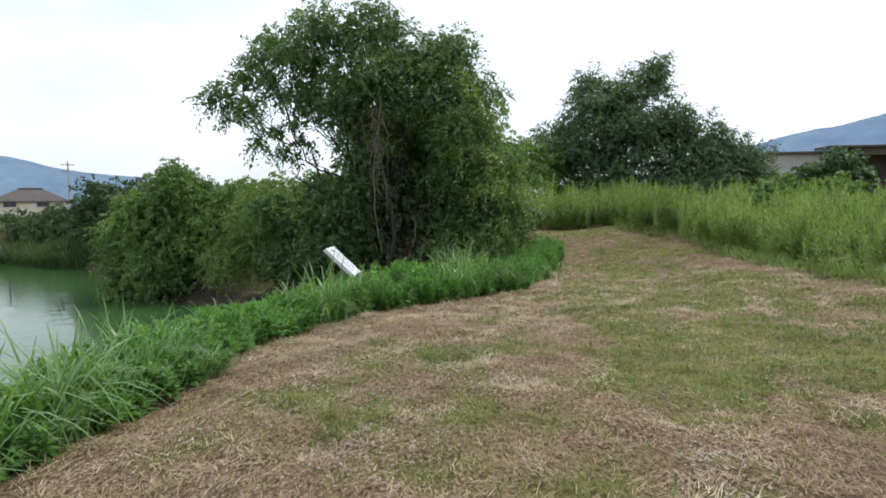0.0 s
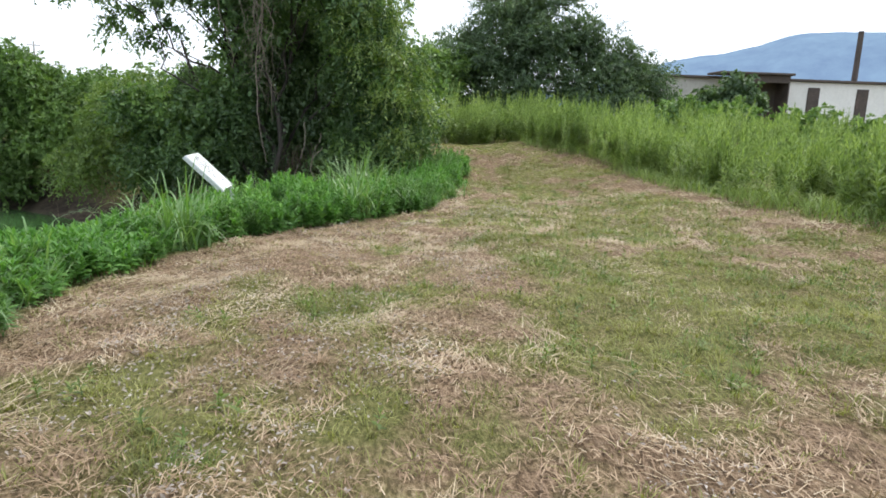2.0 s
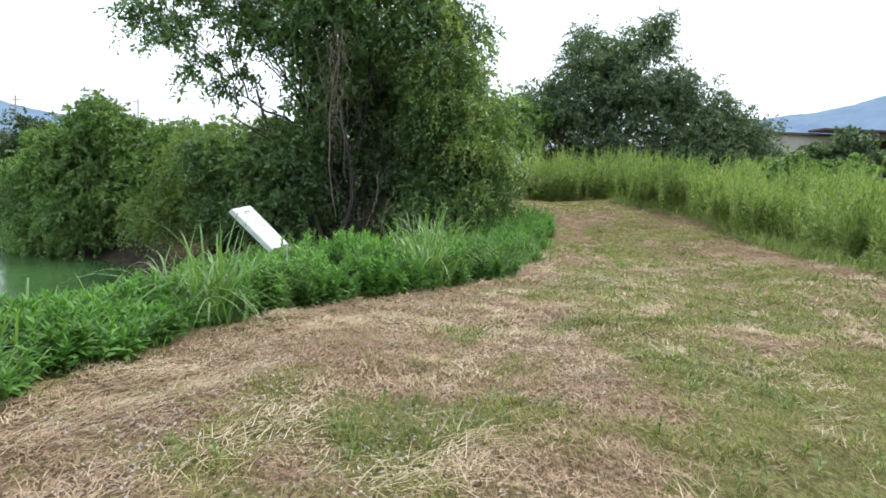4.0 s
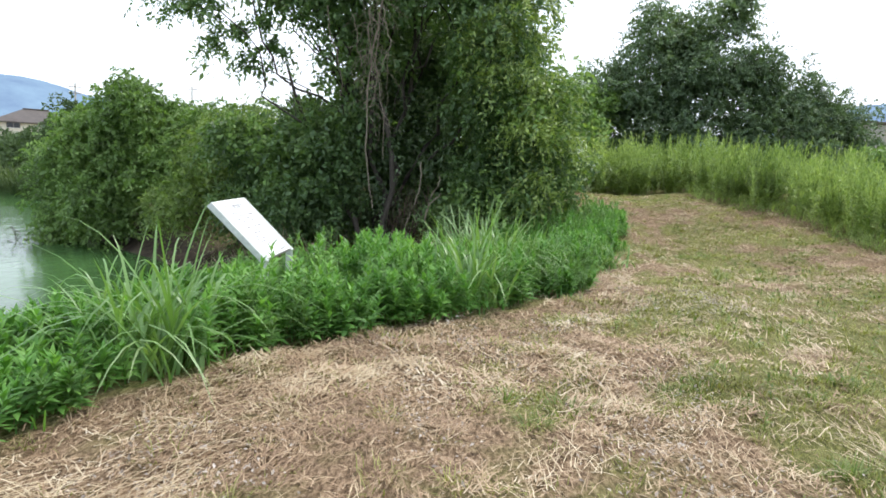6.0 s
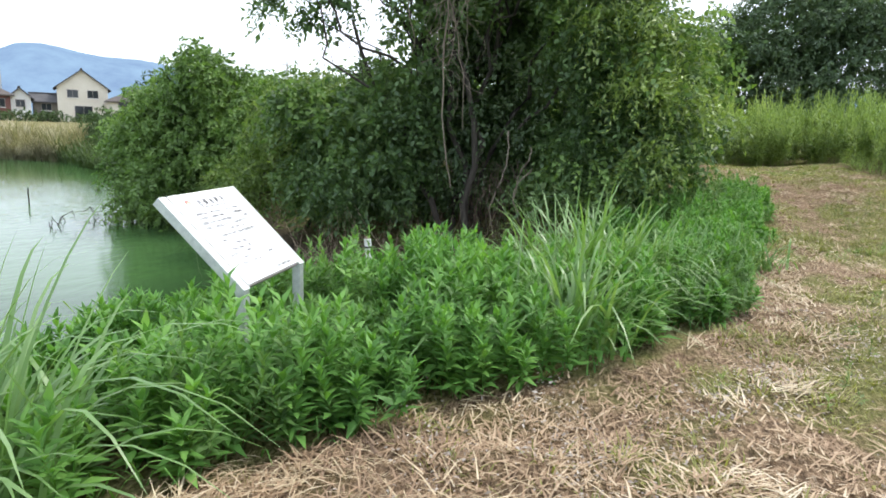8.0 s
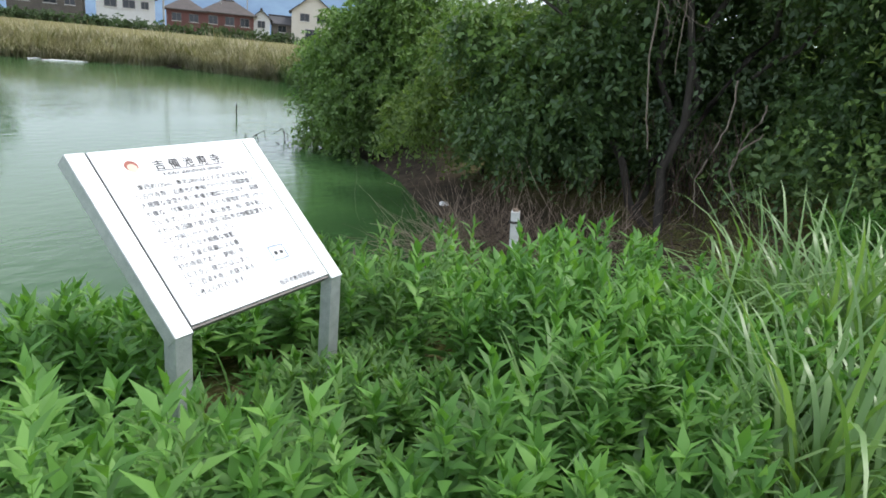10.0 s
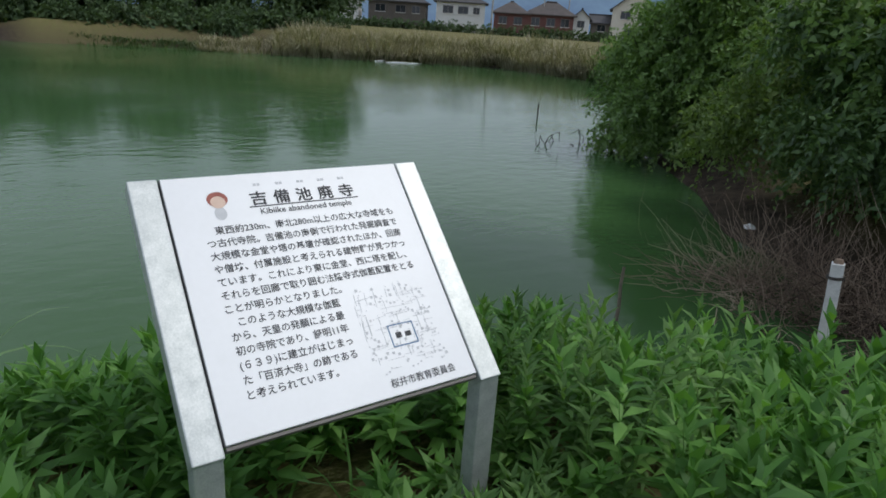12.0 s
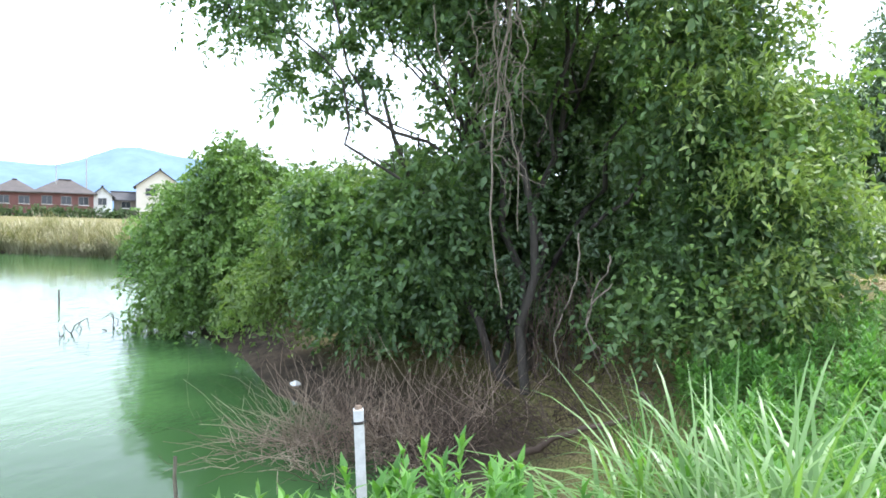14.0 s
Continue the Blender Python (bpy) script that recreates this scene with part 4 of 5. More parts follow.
M_CHIP = foliage("dry_leaf_chips", [(0.05, (0.18, 0.14, 0.11)), (0.5, (0.34, 0.29, 0.25)), (1.0, (0.55, 0.50, 0.45))], 0.1, 0.7, 1.5)


def build_chips():
    """Grey-buff shreds of dry leaf left by the mower, and long swaths of straw along the walk."""
    r = np.random.default_rng(211)
    P, S, D, L = [], [], [], []
    for q in range(46):
        cy = r.uniform(1.5, 15)
        cx = edge_x(cy) + r.uniform(0.4, 4.2) if q % 3 else edge_x(cy) + r.uniform(0.3, 1.8)
        n = 260
        a = r.normal(1.35, 0.3)
        u, v = r.normal(0, 0.5, n), r.normal(0, 0.14, n)
        x, y = cx + u * math.cos(a) - v * math.sin(a), cy + u * math.sin(a) + v * math.cos(a)
        P.append(np.stack([x, y, ground_z(x, y) + r.uniform(0.012, 0.035, n)], 1))
    for cx, cy, a, n in [(-1.75, 8.3, 1.15, 90), (-1.5, 7.6, 1.1, 110), (-1.15, 8.6, 1.2, 80), (-0.8, 7.3, 1.25, 60), (0.4, 7.3, 1.0, 50), (-1.75, 5.2, 1.3, 60), (-0.9, 10.2, 0.7, 60), (-0.3, 10.7, 0.8, 50), (1.9, 11.0, 1.35, 70), (2.5, 9.6, 1.45, 80), (3.0, 9.2, 1.5, 70), (1.5, 6.4, 1.6, 50), (3.6, 13.0, 1.4, 60), (0.9, 14.0, 0.9, 40)]:
        u, v = r.normal(0, 0.34, n), r.normal(0, 0.09, n)
        an = a + r.normal(0, 0.32, n)
        x, y = cx + u * math.cos(a) - v * math.sin(a), cy + u * math.sin(a) + v * math.cos(a)
        S.append(np.stack([x, y, ground_z(x, y) + r.uniform(0.02, 0.06, n)], 1))
        D.append(np.stack([np.cos(an), np.sin(an), r.uniform(-0.05, 0.1, n)], 1))
        L.append(r.uniform(0.12, 0.42, n))
    P = np.concatenate(P)
    n = len(P)
    al = rand_dirs(n, r) * np.array([1, 1, 0.3])
    ln = r.uniform(0.014, 0.038, n)
    V, F = leaves_np(P, al, norm(np.array([0, 0, 1.0]) + 0.5 * r.normal(size=(n, 3))), ln, ln * 0.45)
    stuff("leaf_chips", V, F, M_CHIP, "grey-buff shreds of dry leaf on the bank", "leaf litter")
    V, F = blades_np(np.concatenate(S), np.concatenate(D), np.concatenate(L), 0.0042, 0.2, 3)
    stuff("straw_swaths", V, F, M_STRAW_PALE, "long pale straw lying in swaths along the bank", "straw")


build_wisps()
build_chips()


def herbs_np(p, height, leaf, r, whorl=16, wide=0.26, lift=0.35, t0=0.15, vary=0.0, s=1.0, top=2.0):
    """Upright leafy weeds: stem and spiralling pointed leaves."""
    n = len(p)
    H = height * np.minimum(r.uniform(0.65, 1.2, n) * (1 - vary + 1.5 * vary * patchy(p[:, 0], p[:, 1], s)), top)
    lean = norm(np.stack([r.normal(0, 0.16, n), r.normal(0, 0.16, n), np.ones(n)], 1))
    sV, sF = blades_np(p, lean, H, 0.009, 0.05, 2)
    t = (t0 + (1 - t0) * np.linspace(0, 1, whorl) ** 0.75)[None, :, None]
    pos = p[:, None] + lean[:, None] * H[:, None, None] * t
    a = r.uniform(0, 6.28, n)[:, None] + np.arange(whorl)[None] * 2.4
    el = lift + 0.9 * t[..., 0] ** 3 + r.normal(0, 0.2, (n, whorl))
    al = np.stack([np.cos(a) * np.cos(el), np.sin(a) * np.cos(el), np.sin(el)], -1)
    up = np.stack([-np.cos(a) * np.sin(el), -np.sin(a) * np.sin(el), np.cos(el)], -1) + 0.2 * r.normal(size=(n, whorl, 3))
    L = leaf * (1.05 - 0.36 * t[..., 0]) * r.uniform(0.7, 1.25, (n, whorl))
    lV, lF = leaves_np(pos.reshape(-1, 3), al.reshape(-1, 3), up.reshape(-1, 3), L.ravel(), L.ravel() * wide, 0.15, 0.22)
    return join_np([(sV, sF), (lV, lF)])


def build_verge():
    r = np.random.default_rng(301)
    verge = lambda x, y: (x < edge_x(y) - 0.04 + 0.5 * (vnoise(x, y, 0.55, 51) - 0.62)) & (shore_distance(x, y) > 0.9) & (np.hypot(x + 2.2, y - 22.8) > 3.0) & (np.hypot(x + 3.6, y - 20.6) > 2.4)
    near = lambda x, y: verge(x, y) & (np.hypot(x + 0.3, y - 11.5) > 0.3)
    lush = lambda x, y: near(x, y) & (ground_z(x, y) > -0.95)
    clear = lambda x, y: lush(x, y) & (np.hypot(x - 0.35, y - 14.5) > 0.6) & (np.hypot(x - 0.25, y - 13.05) > 0.36) & (np.hypot(x + 1.97, y - 10.4) > 0.32) & ((np.abs(x + 1.95) > 0.22) | (np.abs(y - 12.4) > 0.5) | (r.random(len(x)) < 0.3))
    p1 = strew(6800, -5.6, 2.6, 8.4, 16.0, clear, r)
    p2 = strew(4200, -6, -2, -5, 8.6, verge, r)
    p3 = strew(1800, -0.5, 4.4, 15.6, 22.5, lambda x, y: verge(x, y) & (ground_z(x, y) > -1.0), r)
    def smooth_edge(p):
        return 0.55 + 0.45 * smooth01(0.0, 0.55, edge_x(p[:, 1]) - p[:, 0])
    def sown(p, k, hf, lf, wf, wh):
        hh = np.where((p[:, 0] < -1.9) & (p[:, 1] < 13.2) & (p[:, 1] > 9.5), 0.44, np.where((p[:, 0] < -0.9) & (p[:, 1] < 13.2) & (p[:, 1] > 8.4), 0.54, k)) * hf
        hh = hh * np.where((p[:, 0] < -0.8) & (p[:, 0] > -2.0) & (p[:, 1] > 12.05) & (p[:, 1] < 13.1), 0.5, np.where((p[:, 0] < -0.9) & (p[:, 1] > 10.6) & (p[:, 1] <= 12.05), np.where(p[:, 0] < -1.6, 0.78, 1.02), np.where((p[:, 0] > -1.9) & (p[:, 0] < -0.4) & (p[:, 1] > 12.7) & (p[:, 1] < 15), 1.14, 1.0)))
        hh = hh * np.where((p[:, 0] < -2.2) & (p[:, 1] < 11.2), 0.74, 1.0)
        hh = hh * (0.66 + 0.62 * vnoise(p[:, 0], p[:, 1], 0.5, 61)) * smooth_edge(p)
        return herbs_np(p, hh, 0.142 * lf, r, wh, 0.32 * wf, vary=0.3, s=1.7, top=1.12)
    for nm, mat, label, share, hf, lf, wf, wh in (("verge_weeds", M_WEED, "lush bright-green leafy weeds along the bank", (0.0, 0.68), 1.0, 1.0, 1.0, 30), ("verge_mugwort", M_WEED_B, "grey-green feathery weeds among the bank growth", (0.68, 1.0), 1.12, 0.8, 0.8, 34)):
        sets = []
        for p, k in ((p1, 0.56), (p2, 0.47), (p3, 0.54)):
            u = patchy(p[:, 0] + 3.0, p[:, 1], 0.8) * 0.6 + 0.4 * r.random(len(p))
            sets.append(sown(p[(u >= share[0]) & (u < share[1] + 0.001)], k, hf, lf, wf, wh))
        V, F = join_np(sets)
        stuff(nm, V, F, mat, label, "weeds")
    low = strew(1500, -3.2, 7.5, 1.0, 22, lambda x, y: mown(x, y) & (green_amount(x, y) > 0.8), r)
    V, F = herbs_np(low, 0.10, 0.07, r, 9, 0.34, 0.3)
    stuff("low_weeds", V, F, M_TUFT, "low broad-leaved weeds growing back through the straw", "weeds")
    # finer grass among them
    g1 = strew(9000, -6, 3.5, 7, 17, lush, r)
    g2 = strew(9000, -6, -2, -1.5, 8, verge, r)
    g3 = strew(4000, -0.5, 4.4, 16, 23, verge, r)
    for nm, g, mat, lo, hi, label in (("verge_grass", np.concatenate([g1, g3]), M_WEED, 0.15, 0.5, "green grass growing among the bank weeds"), ("bank_grass", g2, M_BLADE, 0.3, 0.78, "long pale-green grass on the pond's bank")):
        a = r.uniform(0, 6.28, len(g))
        d = np.stack([0.5 * np.cos(a), 0.5 * np.sin(a), np.ones(len(g))], 1)
        V, F = blades_np(g, d, r.uniform(lo, hi, len(g)) * (0.6 + 0.7 * vnoise(g[:, 0], g[:, 1], 0.6, 81)), 0.011, r.uniform(0.2, 0.9, len(g)), 3)
        stuff(nm, V, F, mat, label, "grass")


build_verge()


def grass_clump(x, y, n, length, seed, width=0.031, spread=0.14, label="tall arching grass clump with pale blades"):
    r = np.random.default_rng(seed)
    z = float(ground_z(x, y))
    p = np.stack([r.normal(0, spread, n), r.normal(0, spread, n), np.zeros(n) - 0.02], 1)
    a = r.uniform(0, 6.28, n)
    k = r.uniform(0.06, 0.6, n)
    d = np.stack([k * np.cos(a), k * np.sin(a), np.ones(n)], 1)
    V, F = blades_np(p, d, length * r.uniform(0.5, 1.15, n), width * r.uniform(0.6, 1.2, n), r.uniform(0.15, 1.05, n), 7)
    ob = new("grass_clump", mesh_np("grass_clump", V, F, M_BLADE))
    ob.matrix_world = pose(x, y, z)
    return tagged(ob, label, "grass", "tall grass clumps on the bank")


for q, (gx, gy, n, ln) in enumerate([(0.3, 14.5, 220, 1.4), (0.65, 14.7, 150, 1.3), (-0.05, 14.8, 130, 1.25), (1.1, 14.9, 90, 1.05), (0.25, 13.05, 130, 1.2), (0.0, 13.3, 50, 1.0), (-0.35, 14.2, 40, 0.9), (-1.97, 10.55, 70, 1.45), (-1.93, 10.25, 60, 1.2), (-2.5, 10.9, 30, 1.0), (-2.8, 4.7, 130, 1.05), (-3.0, 5.5, 130, 1.0),
                                     (-2.75, 6.3, 80, 0.85), (-3.1, 4.0, 120, 1.1), (-3.3, 6.9, 80, 0.95), (-2.75, 3.4, 100, 0.95), (-2.8, 8.2, 40, 0.8), (-2.85, 7.4, 40, 0.8), (-3.2, 9.3, 30, 0.9), (0.9, 15.6, 60, 0.95), (2.2, 16.9, 30, 0.85), (-0.9, 13.7, 18, 0.85), (-0.45, 12.7, 12, 0.95), (1.6, 15.9, 50, 0.75), (2.6, 17.4, 45, 0.7),
                                     (-1.2, 14.9, 16, 0.75), (-3.2, 13.2, 20, 0.8), (-3.4, 11.2, 26, 0.9)]):
    grass_clump(gx, gy, n, ln, 400 + q)


def build_goldenrod():
    """The belt of tall weeds on the land side of the path."""
    r = np.random.default_rng(501)
    belt = lambda x, y: (x > right_x(y) + 0.05) & (x < right_x(y) + 6.0 + 0.5 * np.maximum(y - 10, 0)) & (y < 36)
    def rows(n, x0, x1, y0, y1, keep, h, leaf, whorl, bunch=13, sp=0.10):
        c = strew(n // bunch, x0, x1, y0, y1, keep, r)
        m = len(c) * bunch
        xy = np.repeat(c[:, :2], bunch, 0) + r.normal(size=(m, 2)) * sp
        p = np.stack([xy[:, 0], xy[:, 1], ground_z(xy[:, 0], xy[:, 1])], 1)
        hh = h * np.repeat(r.uniform(0.5, 1.1, len(c)) * (0.66 + 0.5 * vnoise(c[:, 0], c[:, 1], 0.9, 71)), bunch)
        return herbs_np(p, hh, leaf * 1.25, r, whorl + 4, 0.2, 0.62, 0.2, 0.12, 0.8)
    front = lambda x, y: belt(x, y) & (x < right_x(y) + 1.8)
    back = lambda x, y: belt(x, y) & (x >= right_x(y) + 1.4)
    end = lambda x, y: (y > 27.6 + 0.25 * (4.5 - x)) & (y < 33) & (x > -1) & (x < 9)
    V, F = join_np([rows(6600, 7, 11.5, 3, 30, front, 1.5, 0.15, 30), rows(6000, 8, 26, 4, 36, back, 1.45, 0.2, 22), rows(3600, -1, 9, 26, 33, end, 1.75, 0.17, 28)])
    stuff("tall_weeds", V, F, M_GOLDEN, "dense belt of tall yellow-green weeds", "weeds")
    g = strew(16000, 6.6, 10, 2, 30, lambda x, y: (x > right_x(y) - 0.35) & (x < right_x(y) + 1.0), r)
    a = r.uniform(0, 6.28, len(g))
    d = np.stack([0.6 * np.cos(a), 0.6 * np.sin(a), np.ones(len(g))], 1)
    V, F = blades_np(g, d, r.uniform(0.2, 0.8, len(g)), 0.011, r.uniform(0.2, 0.9, len(g)), 3)
    stuff("weed_edge_grass", V, F, M_GOLDEN, "long grass at the foot of the tall weeds", "grass")


build_goldenrod()


def build_reeds():
    r = np.random.default_rng(601)
    def bed(n, a, b, depth, h0, h1, mat, name, label):
        t = r.random(n)
        a, b = np.array(a, float), np.array(b, float)
        e = (b - a) / np.linalg.norm(b - a)
        nrm = np.array([-e[1], e[0]])
        q = a + (b - a) * t[:, None] + nrm * (depth * r.random(n) + 1.6)[:, None]
        p = np.stack([q[:, 0], q[:, 1], np.clip(ground_z(q[:, 0], q[:, 1]), WATER - 0.2, WATER + 0.4)], 1)
        an = r.uniform(0, 6.28, n)
        d = np.stack([0.34 * np.cos(an), 0.34 * np.sin(an), np.ones(n)], 1)
        V, F = blades_np(p, d, r.uniform(h0, h1, n) * (0.6 + 0.4 * patchy(p[:, 0], p[:, 1], 0.45) + 0.3 * vnoise(p[:, 0], p[:, 1], 0.9, 91)), 0.075, r.uniform(0.1, 1.0, n), 4)
        stuff(name, V, F, mat, label, "reeds")
    bed(13000, (-37.0, 53.0), (-50.4, 51.6), -6, 2.1, 3.4, M_REED, "reed_bed", "dry buff reed bed along the far shore")
    bed(17000, (-50.3, 51.6), (-58.9, 33), -6, 2.0, 3.3, M_REED, "reed_bed", "dry buff reeds with green tops on the far shore")
    bed(5000, (-24.5, 44.5), (-38.2, 53.2), -5, 1.6, 2.6, M_REED_G, "green_reeds", "green reeds on the north bank")
    bed(2600, (-58.6, 34), (-61.5, 27), -4, 0.5, 1.5, M_REED, "reed_bed", "thinning reeds at the end of the reed bed")
    bed(3000, (-60.5, 29), (-67, 14), -2.5, 0.3, 0.8, M_REED_G, "bank_grass", "rough grass on the far bank")


build_reeds()

r_h = np.random.default_rng(9)
for q in range(13):
    f = q / 12
    hx, hy = -96 + 33 * f + r_h.uniform(-1, 1), 58 + 31 * f + r_h.uniform(-1, 1)
    tree("garden_shrub", (hx, hy), [(hx, hy, 0.8)], [(hx, hy, 0.6, 1.0), (hx + 1.0, hy + 1.1, 0.4, 1.0), (hx - 1.0, hy - 1.0, 0.5, 0.9)], M_FARLEAF, 7, 0.3, 700 + q, "low garden shrub in front of the houses", 0.5, 0.4, 0.5, 3, 0.05, "bush", k=8)

for q in range(7):
    tx, ty = -64.5 - 1.3 * q + r_h.uniform(-0.6, 0.6), 40 - 3.0 * q + r_h.uniform(-0.8, 0.8)
    tree("bank_shrub", (tx, ty), [(tx, ty, 0.6)], [(tx, ty, 0.2, 1.5), (tx + 0.9, ty + 1.4, -0.3, 1.2), (tx - 0.6, ty - 1.3, 0.0, 1.3)], M_FARLEAF, 7, 0.34, 770 + q, "dark green shrub behind the reeds", 0.7, 0.4, 0.5, 3, 0.06, "bush", k=8)

# ---- sign board ----
SIGN_O = Vector((-1.68, 11.97, 0.24))
SIGN_V = Vector((-0.535, 0, 0.515)).normalized()
SIGN_N = Vector((0, 1, 0)).cross(SIGN_V)
SIGN_M = Matrix(((0, SIGN_V.x, SIGN_N.x, SIGN_O.x), (1, SIGN_V.y, SIGN_N.y, SIGN_O.y), (0, SIGN_V.z, SIGN_N.z, SIGN_O.z), (0, 0, 0, 1)))
SW, SH = 0.866, 0.743


def text_mesh(body, size, name, bold=0.0):
    """Flat lettering in the built-in font, as a mesh."""
    c = bpy.data.curves.new(name, "FONT")
    c.body, c.size, c.resolution_u, c.offset = body, size, 2, bold
    ob = bpy.data.objects.new(name, c)
    scene.collection.objects.link(ob)
    dg = bpy.context.evaluated_depsgraph_get()
    me = bpy.data.meshes.new_from_object(ob.evaluated_get(dg))
    bpy.data.objects.remove(ob)
    bpy.data.curves.remove(c)
    return me


def build_sign():
    gz = float(ground_z(-1.72, 12.4))
    root = empty("information_sign", -1.72, 12.4, gz, 0, "white information board on two galvanised steel posts among weeds", "sign")
    inv = root.matrix_world.inverted() @ SIGN_M
    for u0 in (0.0, SW - 0.074):
        bm = boxed(u0, u0 + 0.074, -0.004, SH, -0.06, 0.0, inv, 0.004)
        rail = part("rail", bm, M_ZINC, root, "sloping galvanised steel rail")
        y = SIGN_O.y + u0
        foot = SIGN_M @ Vector((0, 0.0, 0.0))
        bm = boxed(foot.x - 0.062, foot.x - 0.004, y + 0.003, y + 0.071, gz - 0.3, foot.z - 0.004, Matrix.Translation((1.72, -12.4, -gz)), 0.004)
        part("post", bm, M_ZINC, root, "upright galvanised steel post")
    board = part("board", boxed(0.080, SW - 0.080, 0.022, SH - 0.003, -0.02, 0.001, inv, 0.002), M_PANEL, root, "white enamelled panel")
    part("gasket", boxed(0.0770, 0.0786, 0.022, SH - 0.004, -0.022, -0.002, inv), M_INK, root, "thin dark joint")
    part("gasket", boxed(SW - 0.0790, SW - 0.0770, 0.022, SH - 0.004, -0.022, -0.004, inv), M_TRIM, root, "thin dark joint")
    part("lower_lip", boxed(0.08, SW - 0.08, 0.010, 0.019, -0.034, -0.006, inv, 0.002), M_TRIM, root, "steel lip under the panel")

    def letters(body, u, v, width, size, mat=M_INK, name="lettering", squash=1.0, lift=0.0022):
        me = text_mesh(body, size, name, size * (0.004 if name == "title_stroke" else 0.009))
        xs = [p.co.x for p in me.vertices]
        if not xs:
            return
        f = width / (max(xs) - min(xs))
        me.transform(inv @ Matrix.Translation((u, v, lift)) @ Matrix.Diagonal((f, squash, 1, 1)) @ Matrix.Translation((-min(xs), 0, 0)))
        me.materials.clear()
        me.materials.append(mat)
        part(name, me, mat, board)

    # heading: wide-set heavy characters
    for q, ch in enumerate("吉備池廃寺"):
        for du, dv in ((0.0, 0.0), (0.0016, 0.0002), (0.0008, 0.0012)):
            letters(ch, 0.299 + 0.0667 * q + du, 0.6385 + dv, 0.045, 0.047, name="title_stroke", lift=0.0022 + 0.15 * du)
    part("title_rule", boxed(0.292, 0.620, 0.6295, 0.6325, 0.001, 0.0022, inv), M_INK, board)
    letters("Kibiike abandoned temple", 0.318, 0.606, 0.275, 0.026, name="subtitle")
    lines = [("東西約230m、南北280m以上の広大な寺域をも", 0.183, 0.533),
             ("つ古代寺院。吉備池の南側で行われた発掘調査で", 0.156, 0.56),
             ("大規模な金堂や塔の基壇が確認されたほか、回廊", 0.156, 0.56),
             ("や僧坊、付属施設と考えられる建物群が見つかっ", 0.156, 0.56),
             ("ています。これにより東に金堂、西に塔を配し、", 0.156, 0.55),
             ("それらを回廊で取り囲む法隆寺式伽藍配置をとる", 0.156, 0.56),
             ("ことが明らかとなりました。", 0.156, 0.315),
             ("このような大規模な伽藍", 0.18, 0.275),
             ("から、天皇の発願による最", 0.155, 0.3),
             ("初の寺院であり、舒明11年", 0.155, 0.3),
             ("(６３９)に建立がはじまっ", 0.155, 0.3),
             ("た「百済大寺」の跡である", 0.155, 0.3),
             ("と考えられています。", 0.155, 0.235)]
    for q, (body, u, w) in enumerate(lines):
        letters(body, u, 0.560 - q * 0.0373, w, 0.0262, name="text_line")
    letters("桜井市教育委員会", 0.520, 0.046, 0.205, 0.026, name="signature")
    for q in range(5):
        for k in (0, 1):
            part("reading_mark", boxed(0.318 + q * 0.0645 + k * 0.011, 0.326 + q * 0.0645 + k * 0.011, 0.698, 0.705, 0.001, 0.0021, inv), M_MAPINK, board)
    # pale street map with the temple's outline
    r = random.Random(3)
    bm = bmesh.new()
    for q in range(90):
        u, v = r.uniform(0.49, 0.69), r.uniform(0.09, 0.31)
        a = r.choice((0.02, 1.58, 0.12, 1.5, 0.0, 1.57))
        ln = r.uniform(0.012, 0.055)
        box(bm, 0, ln, -0.0005, 0.0005, 0.001, 0.0019, inv @ Matrix.Translation((u, v, 0)) @ Matrix.Rotation(a, 4, "Z"))
    for q in range(150):
        u, v, s = r.uniform(0.49, 0.715), r.uniform(0.08, 0.33), r.uniform(0.002, 0.008)
        box(bm, u, u + s, v, v + s, 0.001, 0.0018, inv)
    part("street_map", bm, M_MAPINK, board, "pale grey printed map")
    bm = bmesh.new()
    for a in ((0.565, 0.645, 0.212, 0.215), (0.565, 0.645, 0.150, 0.153), (0.565, 0.568, 0.150, 0.215), (0.642, 0.645, 0.150, 0.215)):
        box(bm, *a, 0.001, 0.0023, inv)
    part("map_outline", bm, M_BLUEINK, board, "blue outline on the map")
    bm = bmesh.new()
    for a in ((0.583, 0.600, 0.174, 0.190), (0.612, 0.630, 0.174, 0.188)):
        box(bm, *a, 0.001, 0.0024, inv)
    part("map_mark", bm, M_INK, board)
    # small coloured emblem reduced to plain shapes
    for nm, mat, sx, sy, u, v, z in (("emblem", M_REDINK, 0.028, 0.024, 0.211, 0.664, 0.0016), ("emblem", M_SKININK, 0.020, 0.019, 0.211, 0.655, 0.0022), ("emblem", M_MAPINK, 0.016, 0.020, 0.211, 0.620, 0.0018)):
        bm = bmesh.new()
        bmesh.ops.create_circle(bm, cap_ends=True, segments=20, radius=1.0, matrix=inv @ Matrix.Translation((u, v, z)) @ Matrix.Diagonal((sx, sy, 1, 1)))
        part(nm, bm, mat, board)
    return root


build_sign()


